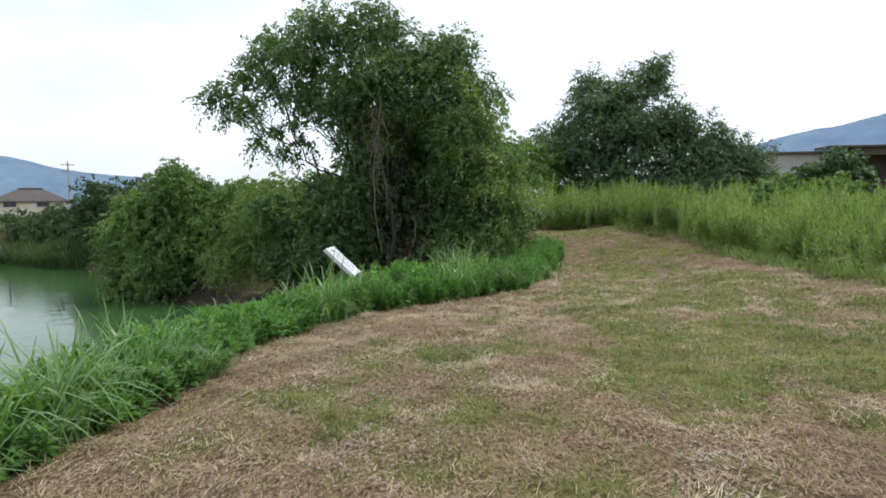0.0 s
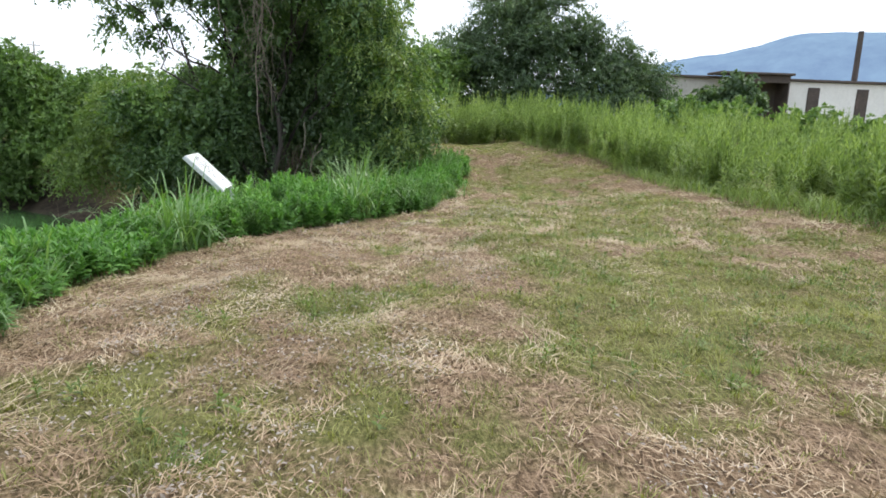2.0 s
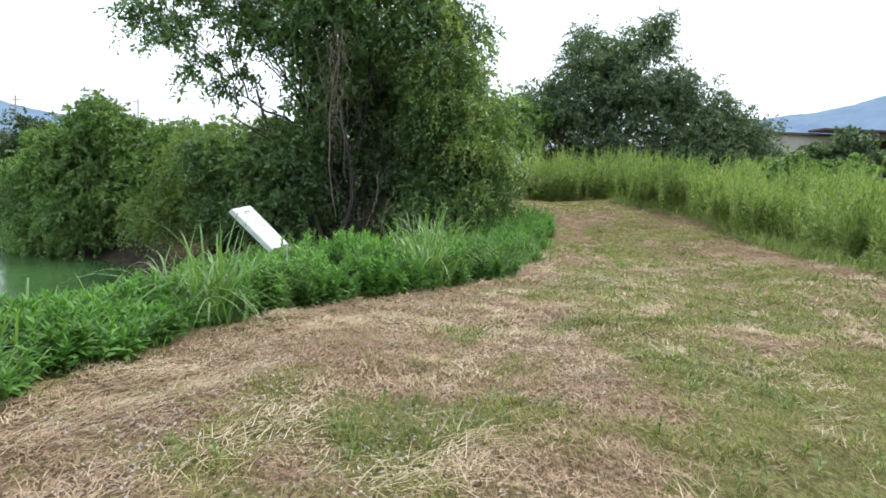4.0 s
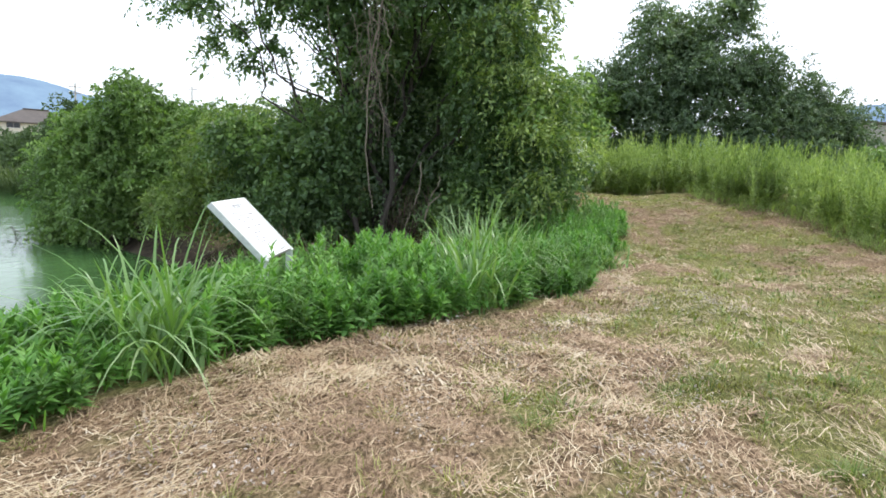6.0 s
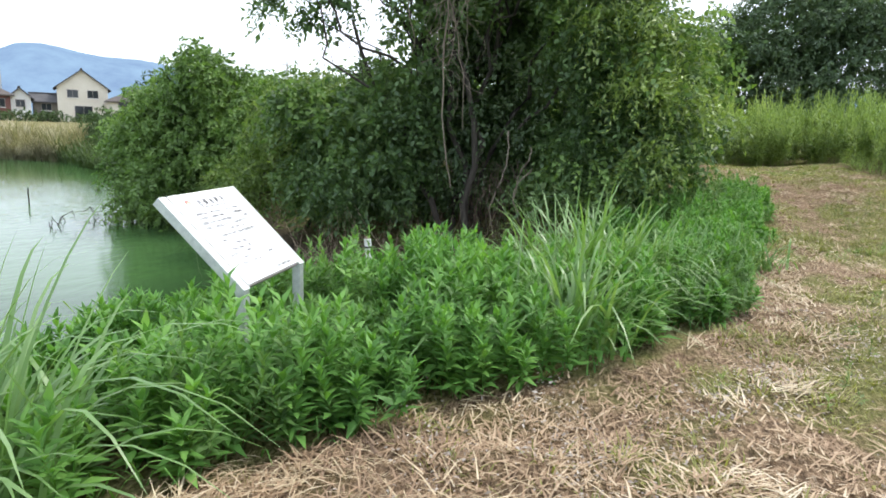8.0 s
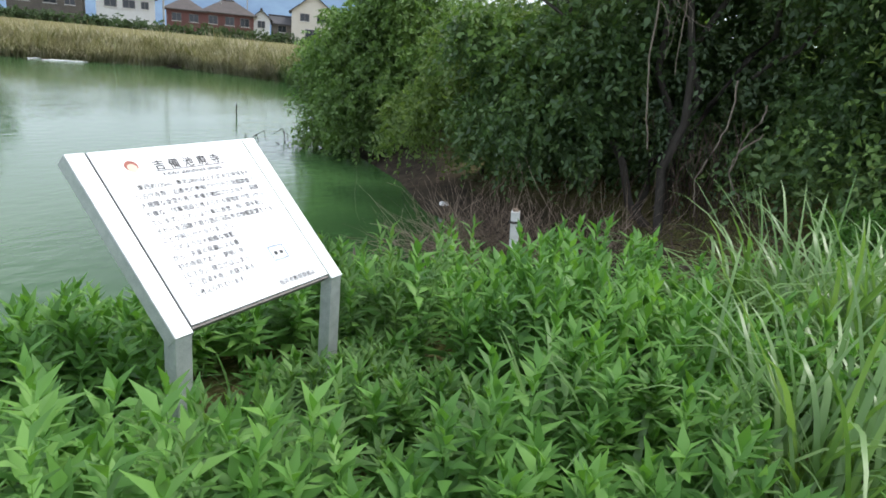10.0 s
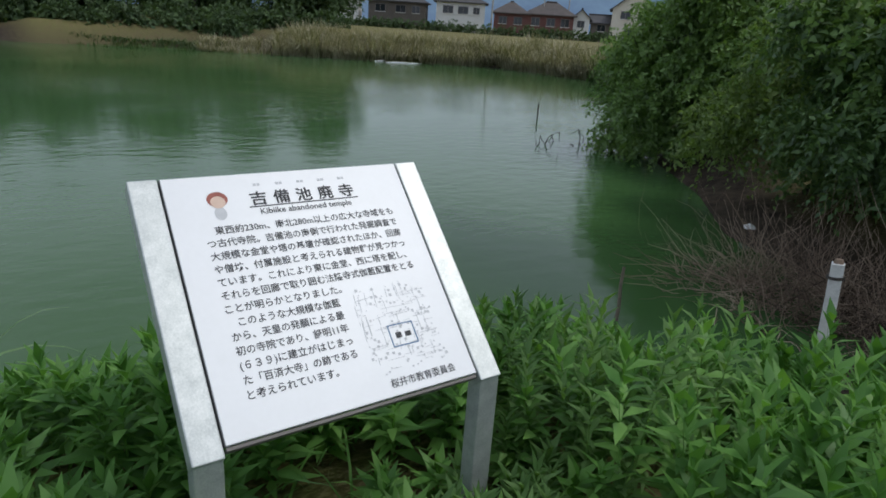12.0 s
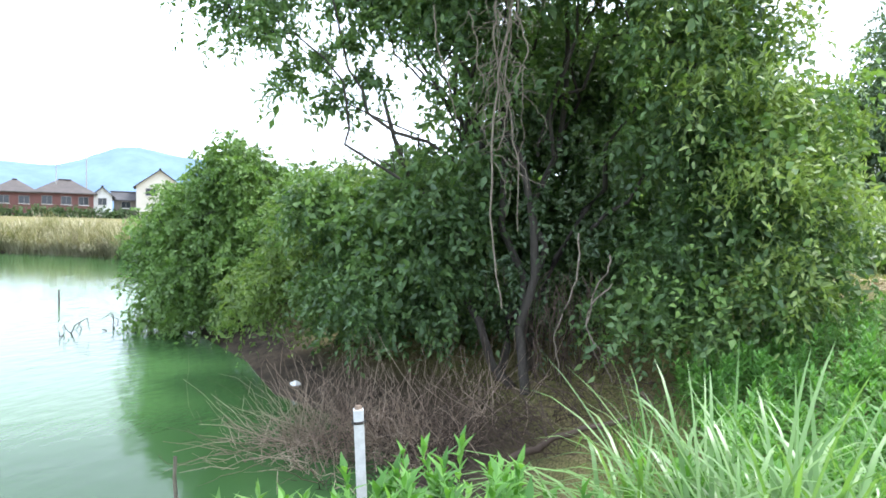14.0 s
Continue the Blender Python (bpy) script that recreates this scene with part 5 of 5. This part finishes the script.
# ---- small things on the shore and in the water ----
def build_stake():
    root = empty("boundary_stake", -2.29, 16.56, float(ground_z(-2.29, 16.56)), 0, "white-painted square stake wound with wire", "stake")
    z = root.location.z
    top = -0.24 - z
    m = Matrix.Rotation(radians(-4), 4, "Y") @ Matrix.Rotation(radians(25), 4, "Z")
    part("post", boxed(-0.042, 0.042, -0.042, 0.042, -0.3, top, m, 0.006), M_STAKE, root)
    V = []
    th = np.linspace(0, 4 * np.pi, 40)
    V, F = tube_np(np.stack([0.055 * np.cos(th), 0.055 * np.sin(th), top - 0.12 + 0.006 * th / np.pi], 1), 0.006, 5)
    me = mesh_np("wire", V, F, M_WETWOOD, True)
    me.transform(m)
    part("wire", me, M_WETWOOD, root, "dark binding wire")
    bm = bmesh.new()
    bmesh.ops.create_cone(bm, cap_ends=True, segments=8, radius1=0.035, radius2=0.025, depth=0.03, matrix=m @ Matrix.Translation((0, 0, top + 0.015)))
    part("cap", bm, M_TWIG, root, "rusty top")


build_stake()


def water_stick(x, y, z0, z1, r0, lean, seed, label, mat, name="water_stick"):
    V, F = limb_np((0, 0, z0), (lean, lean * 0.4, z1), r0, r0 * 0.7, seed, 0.08, 6)
    ob = new(name, mesh_np(name, V, F, mat, True))
    ob.matrix_world = pose(x, y, WATER)
    return tagged(ob, label, "stick")


water_stick(-20.9, 30.4, -0.6, 0.62, 0.035, 0.03, 1, "dark wooden stick standing in the pond", M_WETWOOD)
water_stick(-5.35, 18.0, -0.6, 0.75, 0.03, -0.03, 2, "thin weathered brown stick standing in shallow water", M_VINE)


def snag(x, y, seed, label, arms):
    """A dead branch that pokes out of the water."""
    r = np.random.default_rng(seed)
    pieces = []
    for q in range(arms):
        a, l = r.uniform(0, 6.28), r.uniform(0.3, 0.9)
        e = (l * math.cos(a), l * math.sin(a), r.uniform(0.05, 0.5))
        pieces.append(limb_np((0, 0, -0.3), e, 0.022, 0.008, seed + q, 0.35, 7))
        pieces.append(limb_np(e, (e[0] + r.uniform(-0.4, 0.4), e[1] + r.uniform(-0.4, 0.4), e[2] - r.uniform(-0.2, 0.5)), 0.014, 0.006, seed + q + 30, 0.3, 5))
    V, F = join_np(pieces)
    ob = new("drowned_branch", mesh_np("drowned_branch", V, F, M_WETWOOD, True))
    ob.matrix_world = pose(x, y, WATER)
    return tagged(ob, label, "branch")


snag(-15.4, 27.6, 3, "dark forked dead branch rising from the pond", 4)
snag(-16.2, 26.4, 9, "low dead twigs poking out of the water", 4)


def build_brush():
    r = np.random.default_rng(31)

    def heap(n, cx, cy, wx, wy, lo, hi, steep, thick, seed):
        """Dead twigs that fan out of a heap."""
        out = []
        for q in range(n):
            x, y = cx + r.normal(0, wx), cy + r.normal(0, wy)
            z = max(float(ground_z(x, y)), WATER) - 0.03
            a, el, l = r.uniform(0, 6.28), r.uniform(0.0, steep) ** 1.1, r.uniform(lo, hi)
            e = (x + l * math.cos(a) * math.cos(el), y + l * math.sin(a) * math.cos(el), z + l * math.sin(el) * 0.9 + 0.08)
            t = r.uniform(0.35, 1.0) * thick
            out.append(tube_np(limb_line((x, y, z), e, q + seed), np.linspace(t, t * 0.35, 6), 4))
        return out
    pieces = []
    for k in range(7):
        pieces += heap(70, -5.3 + 0.45 * k, 20.9 + 0.7 * math.sin(2.4 * k), 0.28, 0.35, 0.4, 1.55, 1.35, 0.010, 100 * k)
    pieces += heap(75, -5.7, 20.5, 0.3, 0.35, 0.7, 1.5, 0.55, 0.009, 2600) + heap(60, -5.0, 20.6, 0.35, 0.3, 1.1, 2.0, 1.2, 0.011, 2100) + heap(40, -4.0, 21.4, 0.5, 0.3, 1.2, 2.1, 1.45, 0.010, 2300) + heap(190, -4.2, 21.2, 0.9, 0.4, 1.0, 2.3, 1.3, 0.0065, 2900)
    V, F = join_np(pieces)
    stuff("brush_pile", V, F, M_TWIG, "reddish-brown tangle of dead twigs on the muddy shore", "brushwood")
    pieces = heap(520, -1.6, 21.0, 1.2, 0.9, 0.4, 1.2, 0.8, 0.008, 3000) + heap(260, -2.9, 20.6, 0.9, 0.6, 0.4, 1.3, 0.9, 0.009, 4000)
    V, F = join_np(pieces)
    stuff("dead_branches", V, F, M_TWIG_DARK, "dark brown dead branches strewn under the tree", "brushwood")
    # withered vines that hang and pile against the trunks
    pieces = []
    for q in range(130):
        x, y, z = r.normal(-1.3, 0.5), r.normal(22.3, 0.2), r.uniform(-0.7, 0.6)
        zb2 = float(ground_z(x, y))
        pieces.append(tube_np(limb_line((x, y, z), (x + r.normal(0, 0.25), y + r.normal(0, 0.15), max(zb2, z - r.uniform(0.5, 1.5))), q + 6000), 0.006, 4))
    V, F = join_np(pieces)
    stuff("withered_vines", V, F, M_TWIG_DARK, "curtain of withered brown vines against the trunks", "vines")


def limb_line(a, b, seed):
    g = np.random.default_rng(seed)
    t = np.linspace(0, 1, 6)[:, None]
    w = np.cumsum(g.normal(size=(6, 3)), 0) * 0.06
    w -= t * w[-1]
    return np.array(a) + (np.array(b) - np.array(a)) * t + w


build_brush()
ob = new("fallen_log", mesh_np("fallen_log", *limb_np((-1.7, 19.5, float(ground_z(-1.7, 19.5)) + 0.06), (-0.3, 20.2, float(ground_z(-0.3, 20.2)) + 0.12), 0.055, 0.03, 77, 0.08), M_TWIG_DARK, True))
tagged(ob, "thin fallen log lying under the tree", "log")


def litter(x, y, seed, sx, label, name):
    bm = bmesh.new()
    bmesh.ops.create_icosphere(bm, subdivisions=3, radius=1)
    for v in bm.verts:
        n = noise.noise(v.co * 1.7 + Vector((seed, 0, 0)))
        v.co *= 1 + 0.35 * n
        v.co = Vector((v.co.x * sx, v.co.y * 0.09, max(v.co.z, -0.5) * 0.06))
    me = bpy.data.meshes.new(name)
    bm.to_mesh(me)
    bm.free()
    me.materials.append(M_PANEL)
    ob = new(name, me)
    ob.matrix_world = pose(x, y, max(float(ground_z(x, y)), WATER) + 0.04, 0, 0, seed * 37)
    return tagged(ob, label, "litter")


litter(-6.9, 23.4, 1, 0.11, "crumpled white plastic bag on the mud", "plastic_bag")
litter(-51.8, 42.0, 2, 1.5, "pale driftwood floating by the reeds", "driftwood")
litter(-53.4, 40.6, 3, 0.9, "pale floating debris by the reeds", "driftwood")


# ---- buildings ----
def gable_bm(w, d, z0, h, over=0.45, thick=0.16):
    """A gable roof over a w x d plan, ridge along x."""
    bm = bmesh.new()
    run = d / 2 + over
    for s in (1, -1):
        pts = [(-w / 2 - over, 0, z0 + h), (w / 2 + over, 0, z0 + h), (w / 2 + over, s * run, z0 - over * h / (d / 2)), (-w / 2 - over, s * run, z0 - over * h / (d / 2))]
        lo = [bm.verts.new(p) for p in pts]
        hi = [bm.verts.new((p[0], p[1], p[2] + thick)) for p in pts]
        bm.faces.new(hi if s < 0 else hi[::-1])
        bm.faces.new(lo[::-1] if s < 0 else lo)
        for i in range(4):
            bm.faces.new((lo[i], lo[(i + 1) % 4], hi[(i + 1) % 4], hi[i]))
    bmesh.ops.recalc_face_normals(bm, faces=bm.faces)
    return bm


def hip_bm(w, d, z0, h, over=0.5, thick=0.16):
    """A hipped roof over a w x d plan, ridge along x."""
    bm = bmesh.new()
    W, D = w / 2 + over, d / 2 + over
    k = max(W - D * 0.95, 0.3)
    e = [(-W, -D, z0 - 0.15), (W, -D, z0 - 0.15), (W, D, z0 - 0.15), (-W, D, z0 - 0.15)]
    lo = [bm.verts.new(p) for p in e]
    hi = [bm.verts.new((p[0], p[1], p[2] + thick)) for p in e]
    a, b = bm.verts.new((-k, 0, z0 + h + thick)), bm.verts.new((k, 0, z0 + h + thick))
    bm.faces.new(lo[::-1])
    for i in range(4):
        bm.faces.new((lo[i], lo[(i + 1) % 4], hi[(i + 1) % 4], hi[i]))
    bm.faces.new((hi[0], hi[1], b, a))
    bm.faces.new((hi[2], hi[3], a, b))
    bm.faces.new((hi[1], hi[2], b))
    bm.faces.new((hi[3], hi[0], a))
    bmesh.ops.recalc_face_normals(bm, faces=bm.faces)
    return bm


def body_bm(w, d, h, rise):
    """Walls with gable ends, ridge along x."""
    bm = bmesh.new()
    A = [bm.verts.new(p) for p in ((-w / 2, -d / 2, -1.5), (-w / 2, d / 2, -1.5), (-w / 2, d / 2, h), (-w / 2, 0, h + rise), (-w / 2, -d / 2, h))]
    B = [bm.verts.new((w / 2, *v.co.yz)) for v in A]
    bm.faces.new(A[::-1])
    bm.faces.new(B)
    for i in range(5):
        bm.faces.new((A[i], A[(i + 1) % 5], B[(i + 1) % 5], B[i]))
    bmesh.ops.recalc_face_normals(bm, faces=bm.faces)
    return bm


def house(x, y, rz, w, d, h, rise, wallm, roofm, windows, label, porch=0.0, z=None, hip=False):
    """A house: walls, roof, ridge, and windows (face, along, height, width, tall)."""
    z = float(ground_z(x, y)) if z is None else z
    root = empty("house", x, y, z, rz, label, "house", "houses across the pond")
    part("wall", body_bm(w, d, h, 0.02 if hip else rise), wallm, root)
    roof = part("roof", hip_bm(w, d, h, rise) if hip else gable_bm(w, d, h, rise), roofm, root)
    rl = max(w / 2 - d * 0.475, 0.3) if hip else w / 2 + 0.5
    part("ridge", boxed(-rl, rl, -0.16, 0.16, h + rise + 0.10, h + rise + 0.30, None, 0.05), roofm, roof)
    if porch:
        m = Matrix.Translation((0, -d / 2 - porch / 2 + 0.1, 0))
        bm = boxed(-w / 2 - 0.3, w / 2 + 0.3, -porch / 2, porch / 2, 2.75, 2.93, m @ Matrix.Translation((0, 0, 0)) @ Matrix.Rotation(radians(14), 4, "X"), 0.03)
        part("lower_roof", bm, roofm, root)
    for face, along, zz, ww, tt in windows:
        m = {"s": pose(along, -d / 2, zz), "n": pose(along, d / 2, zz, 0, 0, 180), "e": pose(w / 2, along, zz, 0, 0, 90), "w": pose(-w / 2, along, zz, 0, 0, -90)}[face]
        bm = bmesh.new()
        for a in ((-ww / 2 - 0.07, ww / 2 + 0.07, -tt / 2 - 0.07, -tt / 2), (-ww / 2 - 0.07, ww / 2 + 0.07, tt / 2, tt / 2 + 0.07), (-ww / 2 - 0.07, -ww / 2, -tt / 2, tt / 2), (ww / 2, ww / 2 + 0.07, -tt / 2, tt / 2), (-0.03, 0.03, -tt / 2, tt / 2)):
            box(bm, a[0], a[1], -0.09, 0.02, a[2], a[3], m)
        win = part("window", bm, M_TRIM, root)
        part("pane", boxed(-ww / 2, ww / 2, -0.03, 0.01, -tt / 2, tt / 2, m), M_GLASS, win)
        part("sill", boxed(-ww / 2 - 0.12, ww / 2 + 0.12, -0.16, 0.02, -tt / 2 - 0.14, -tt / 2 - 0.072, m), M_WALLW, win)
    return root


two = [("s", -2.6, 4.3, 1.5, 1.1), ("s", 0.6, 4.3, 1.5, 1.1), ("s", 3.0, 4.3, 0.8, 0.8), ("s", -2.4, 1.3, 1.8, 1.6), ("s", 2.0, 1.3, 1.8, 1.6), ("e", 0.0, 4.3, 1.3, 1.0)]
house(-74.1, 97.2, -49, 8.5, 6.6, 5.0, 2.5, M_WALLC, M_ROOF, [("e", -1.3, 4.1, 1.3, 1.0), ("e", 1.3, 4.1, 1.3, 1.0), ("e", 0.0, 1.5, 2.2, 1.6), ("s", -2.0, 4.1, 1.4, 1.0), ("n", 1.5, 4.1, 1.4, 1.0)], "cream two-storey house with a grey gable roof")
house(-92.0, 76.2, 54, 7.7, 6.6, 4.5, 1.5, M_WALLW, M_ROOF, [("s", -2.0, 3.3, 1.5, 1.0), ("s", 0.4, 3.3, 1.5, 1.0), ("s", 2.5, 3.3, 0.9, 0.9)], "white two-storey house with a dark tiled roof", hip=True)
house(-97.2, 67.6, 54, 9.0, 6.6, 4.0, 1.6, M_WALLB, M_ROOF, [("s", -2.6, 2.9, 1.5, 1.0), ("s", 0.6, 2.9, 1.5, 1.0), ("s", 3.0, 2.9, 1.2, 1.0)], "brown two-storey house with a grey tiled roof", hip=True)
house(-103.0, 58.5, 58, 9.0, 6.6, 4.0, 1.6, M_WALLW, M_ROOFB, [("s", -2.6, 2.9, 1.5, 1.0), ("s", 1.6, 2.9, 1.5, 1.0)], "pale house with a brown tiled roof", hip=True)
house(-86.6, 82.4, 49, 5.2, 5.6, 3.4, 1.6, M_WALLR, M_ROOFB, [("s", -1.2, 2.3, 1.2, 1.0), ("s", 1.2, 2.3, 1.2, 1.0)], "low red-brown house with a brown roof", hip=True)
house(-82.6, 87.2, 47, 7.4, 6.0, 3.5, 1.8, M_WALLR, M_ROOFB, [("s", -2.2, 2.4, 1.2, 1.1), ("s", 0.2, 2.4, 1.2, 1.1), ("s", 2.4, 2.4, 1.2, 1.1)], "red-brown clad house with a brown roof", hip=True)
house(-79.0, 90.6, -45, 4.6, 2.6, 3.3, 1.2, M_WALLW, M_ROOF, [("e", 0.0, 2.4, 1.0, 0.9)], "small white gabled house with a grey roof")
house(-76.9, 93.0, 45, 3.2, 4.0, 2.8, 1.0, M_WALLB, M_ROOF, [("s", 0.0, 2.0, 1.2, 0.9)], "low dark house beside the cream one")
house(-65.0, 99.5, 32, 9.5, 6.6, 3.2, 1.8, M_WALLC, M_ROOFB, [("s", -2.6, 2.9, 1.5, 1.0), ("s", 1.6, 2.9, 1.5, 1.0)], "pale house with a brown roof beyond the reeds", hip=True)
house(-38.5, 112.0, 19, 6.5, 6.0, 4.2, 1.6, M_WALLW, M_ROOF, [("s", -1.5, 3.2, 1.3, 1.0), ("s", 1.5, 3.2, 1.3, 1.0)], "white house half hidden by trees", hip=True)


def utility_pole(x, y, top, label, arms=2, r=0.15):
    z = float(ground_z(x, y))
    root = empty("utility_pole", x, y, z, 35, label, "pole")
    V, F = tube_np([(0, 0, -0.4), (0, 0, (top - z) * 0.5), (0, 0, top - z)], [r, r * 0.85, r * 0.7], 10)
    part("pole", mesh_np("pole", V, F, M_CONC, True), M_CONC, root)
    for q in range(arms):
        h = top - z - 0.6 - 0.9 * q
        arm = part("crossarm", boxed(-0.9, 0.9, -0.05, 0.05, h, h + 0.1, None, 0.01), M_TRIM, root)
        for k in (-0.75, -0.3, 0.3, 0.75):
            bm = bmesh.new()
            bmesh.ops.create_cone(bm, cap_ends=True, segments=8, radius1=0.06, radius2=0.04, depth=0.2, matrix=Matrix.Translation((k, 0, h + 0.2)))
            part("insulator", bm, M_WALLW, arm)
    return root


utility_pole(-85.5, 77.6, 11.6, "grey concrete utility pole among the houses")
utility_pole(-79.6, 88.2, 9.0, "slim grey pole behind the houses", 0, 0.1)
utility_pole(-82.4, 85.5, 8.5, "slim grey mast behind the houses", 0, 0.08)
utility_pole(-44.6, 106.2, 10.6, "grey utility pole beyond the trees", 1)
utility_pole(-59.0, 99.5, 9.5, "utility pole with crossarms beyond the pond", 2)
utility_pole(-42.0, 107.8, 8.0, "short utility pole with crossarms", 2)


def build_warehouse():
    """Long block-walled workshop with a rusty lean-to and a flue."""
    z = float(ground_z(34, 55))
    root = empty("workshop_building", 27.0, 60.0, z, -6, "long grey concrete workshop with a rusty roof edge", "building")
    L = 46.0
    H = 6.0 - z
    part("wall", boxed(0, L, 0, 9, -0.5, H, None, 0.02), M_CONC, root)
    part("painted_wall", boxed(12.61, L - 0.01, -0.02, -0.003, 0.2, H - 0.05, None, 0.004), M_WALLW, root, "white-painted stretch of the wall")
    part("roof_edge", boxed(-0.3, L, -0.35, 9.3, H, H + 0.22, None, 0.03), M_DARKSHED, root, "dark rusty roof edge")
    shed = part("lean_to", boxed(8.6, 12.6, -0.06, -0.004, -0.5, H + 0.25, None, 0.01), M_DARKSHED, root, "dark rusty lean-to shed, open in front")
    part("side_wall", boxed(8.6, 8.7, -2.2, -0.065, -0.5, H + 0.28, None, 0.01), M_DARKSHED, shed)
    part("side_wall", boxed(12.5, 12.6, -2.2, -0.065, -0.5, H + 0.28, None, 0.01), M_DARKSHED, shed)
    part("front_beam", boxed(8.71, 12.49, -2.2, -2.08, H - 0.35, H + 0.28, None, 0.01), M_DARKSHED, shed)
    part("shed_roof", boxed(6.0, 12.8, -2.6, 0.2, H + 0.3, H + 0.5, None, 0.05), M_DARKSHED, shed)
    for x in (15.6, 20.3, 27.0, 33.5):
        w = part("shutter", boxed(x, x + 1.15, -0.07, -0.022, 0.8, H - 0.5, None, 0.01), M_DARKSHED, root, "rust-brown shutter")
        for q in range(8):
            zz = 0.95 + q * (H - 1.6) / 8
            part("slat", boxed(x + 0.06, x + 1.09, -0.095, -0.072, zz, zz + 0.36, None, 0.01), M_DARKSHED, w)
    V, F = tube_np([(20.9, 1.5, H - 1), (20.9, 1.5, H + 2.4), (20.9, 1.5, H + 4.9)], [0.27, 0.25, 0.24], 14)
    part("flue", mesh_np("flue", V, F, M_DARKSHED, True), M_DARKSHED, root, "tall dark steel flue")
    V, F = tube_np([(0.6, 1, H - 1), (0.6, 1, H + 1.8)], [0.09, 0.07], 8)
    part("mast", mesh_np("mast", V, F, M_TRIM, True), M_TRIM, root)


build_warehouse()


# ---- hills ----
def hill(name, crest, label, seed):
    """A wooded ridge round the town: a crest of (bearing in degrees, height) at 1.5 km, with its slopes."""
    r = np.random.default_rng(seed)
    b = np.linspace(crest[0][0], crest[-1][0], 220)
    h = np.interp(b, [c[0] for c in crest], [c[1] for c in crest])
    k = np.hanning(11)
    h = np.convolve(np.pad(h, 5, mode="edge"), k / k.sum(), "valid") + np.convolve(r.normal(0, 2.2, 224), np.ones(5) / 5, "valid")
    V = []
    for f in np.linspace(0, 1, 12):
        d = 1200 + 600 * f
        V.append(np.stack([d * np.sin(np.radians(b)), d * np.cos(np.radians(b)), h * math.sin(math.pi * f) ** 0.8 - 4], 1))
    V = np.stack(V)
    n = len(b)
    i, j = np.meshgrid(np.arange(11), np.arange(n - 1), indexing="ij")
    F = np.stack([i * n + j, i * n + j + 1, (i + 1) * n + j + 1, (i + 1) * n + j], -1).reshape(-1, 4)
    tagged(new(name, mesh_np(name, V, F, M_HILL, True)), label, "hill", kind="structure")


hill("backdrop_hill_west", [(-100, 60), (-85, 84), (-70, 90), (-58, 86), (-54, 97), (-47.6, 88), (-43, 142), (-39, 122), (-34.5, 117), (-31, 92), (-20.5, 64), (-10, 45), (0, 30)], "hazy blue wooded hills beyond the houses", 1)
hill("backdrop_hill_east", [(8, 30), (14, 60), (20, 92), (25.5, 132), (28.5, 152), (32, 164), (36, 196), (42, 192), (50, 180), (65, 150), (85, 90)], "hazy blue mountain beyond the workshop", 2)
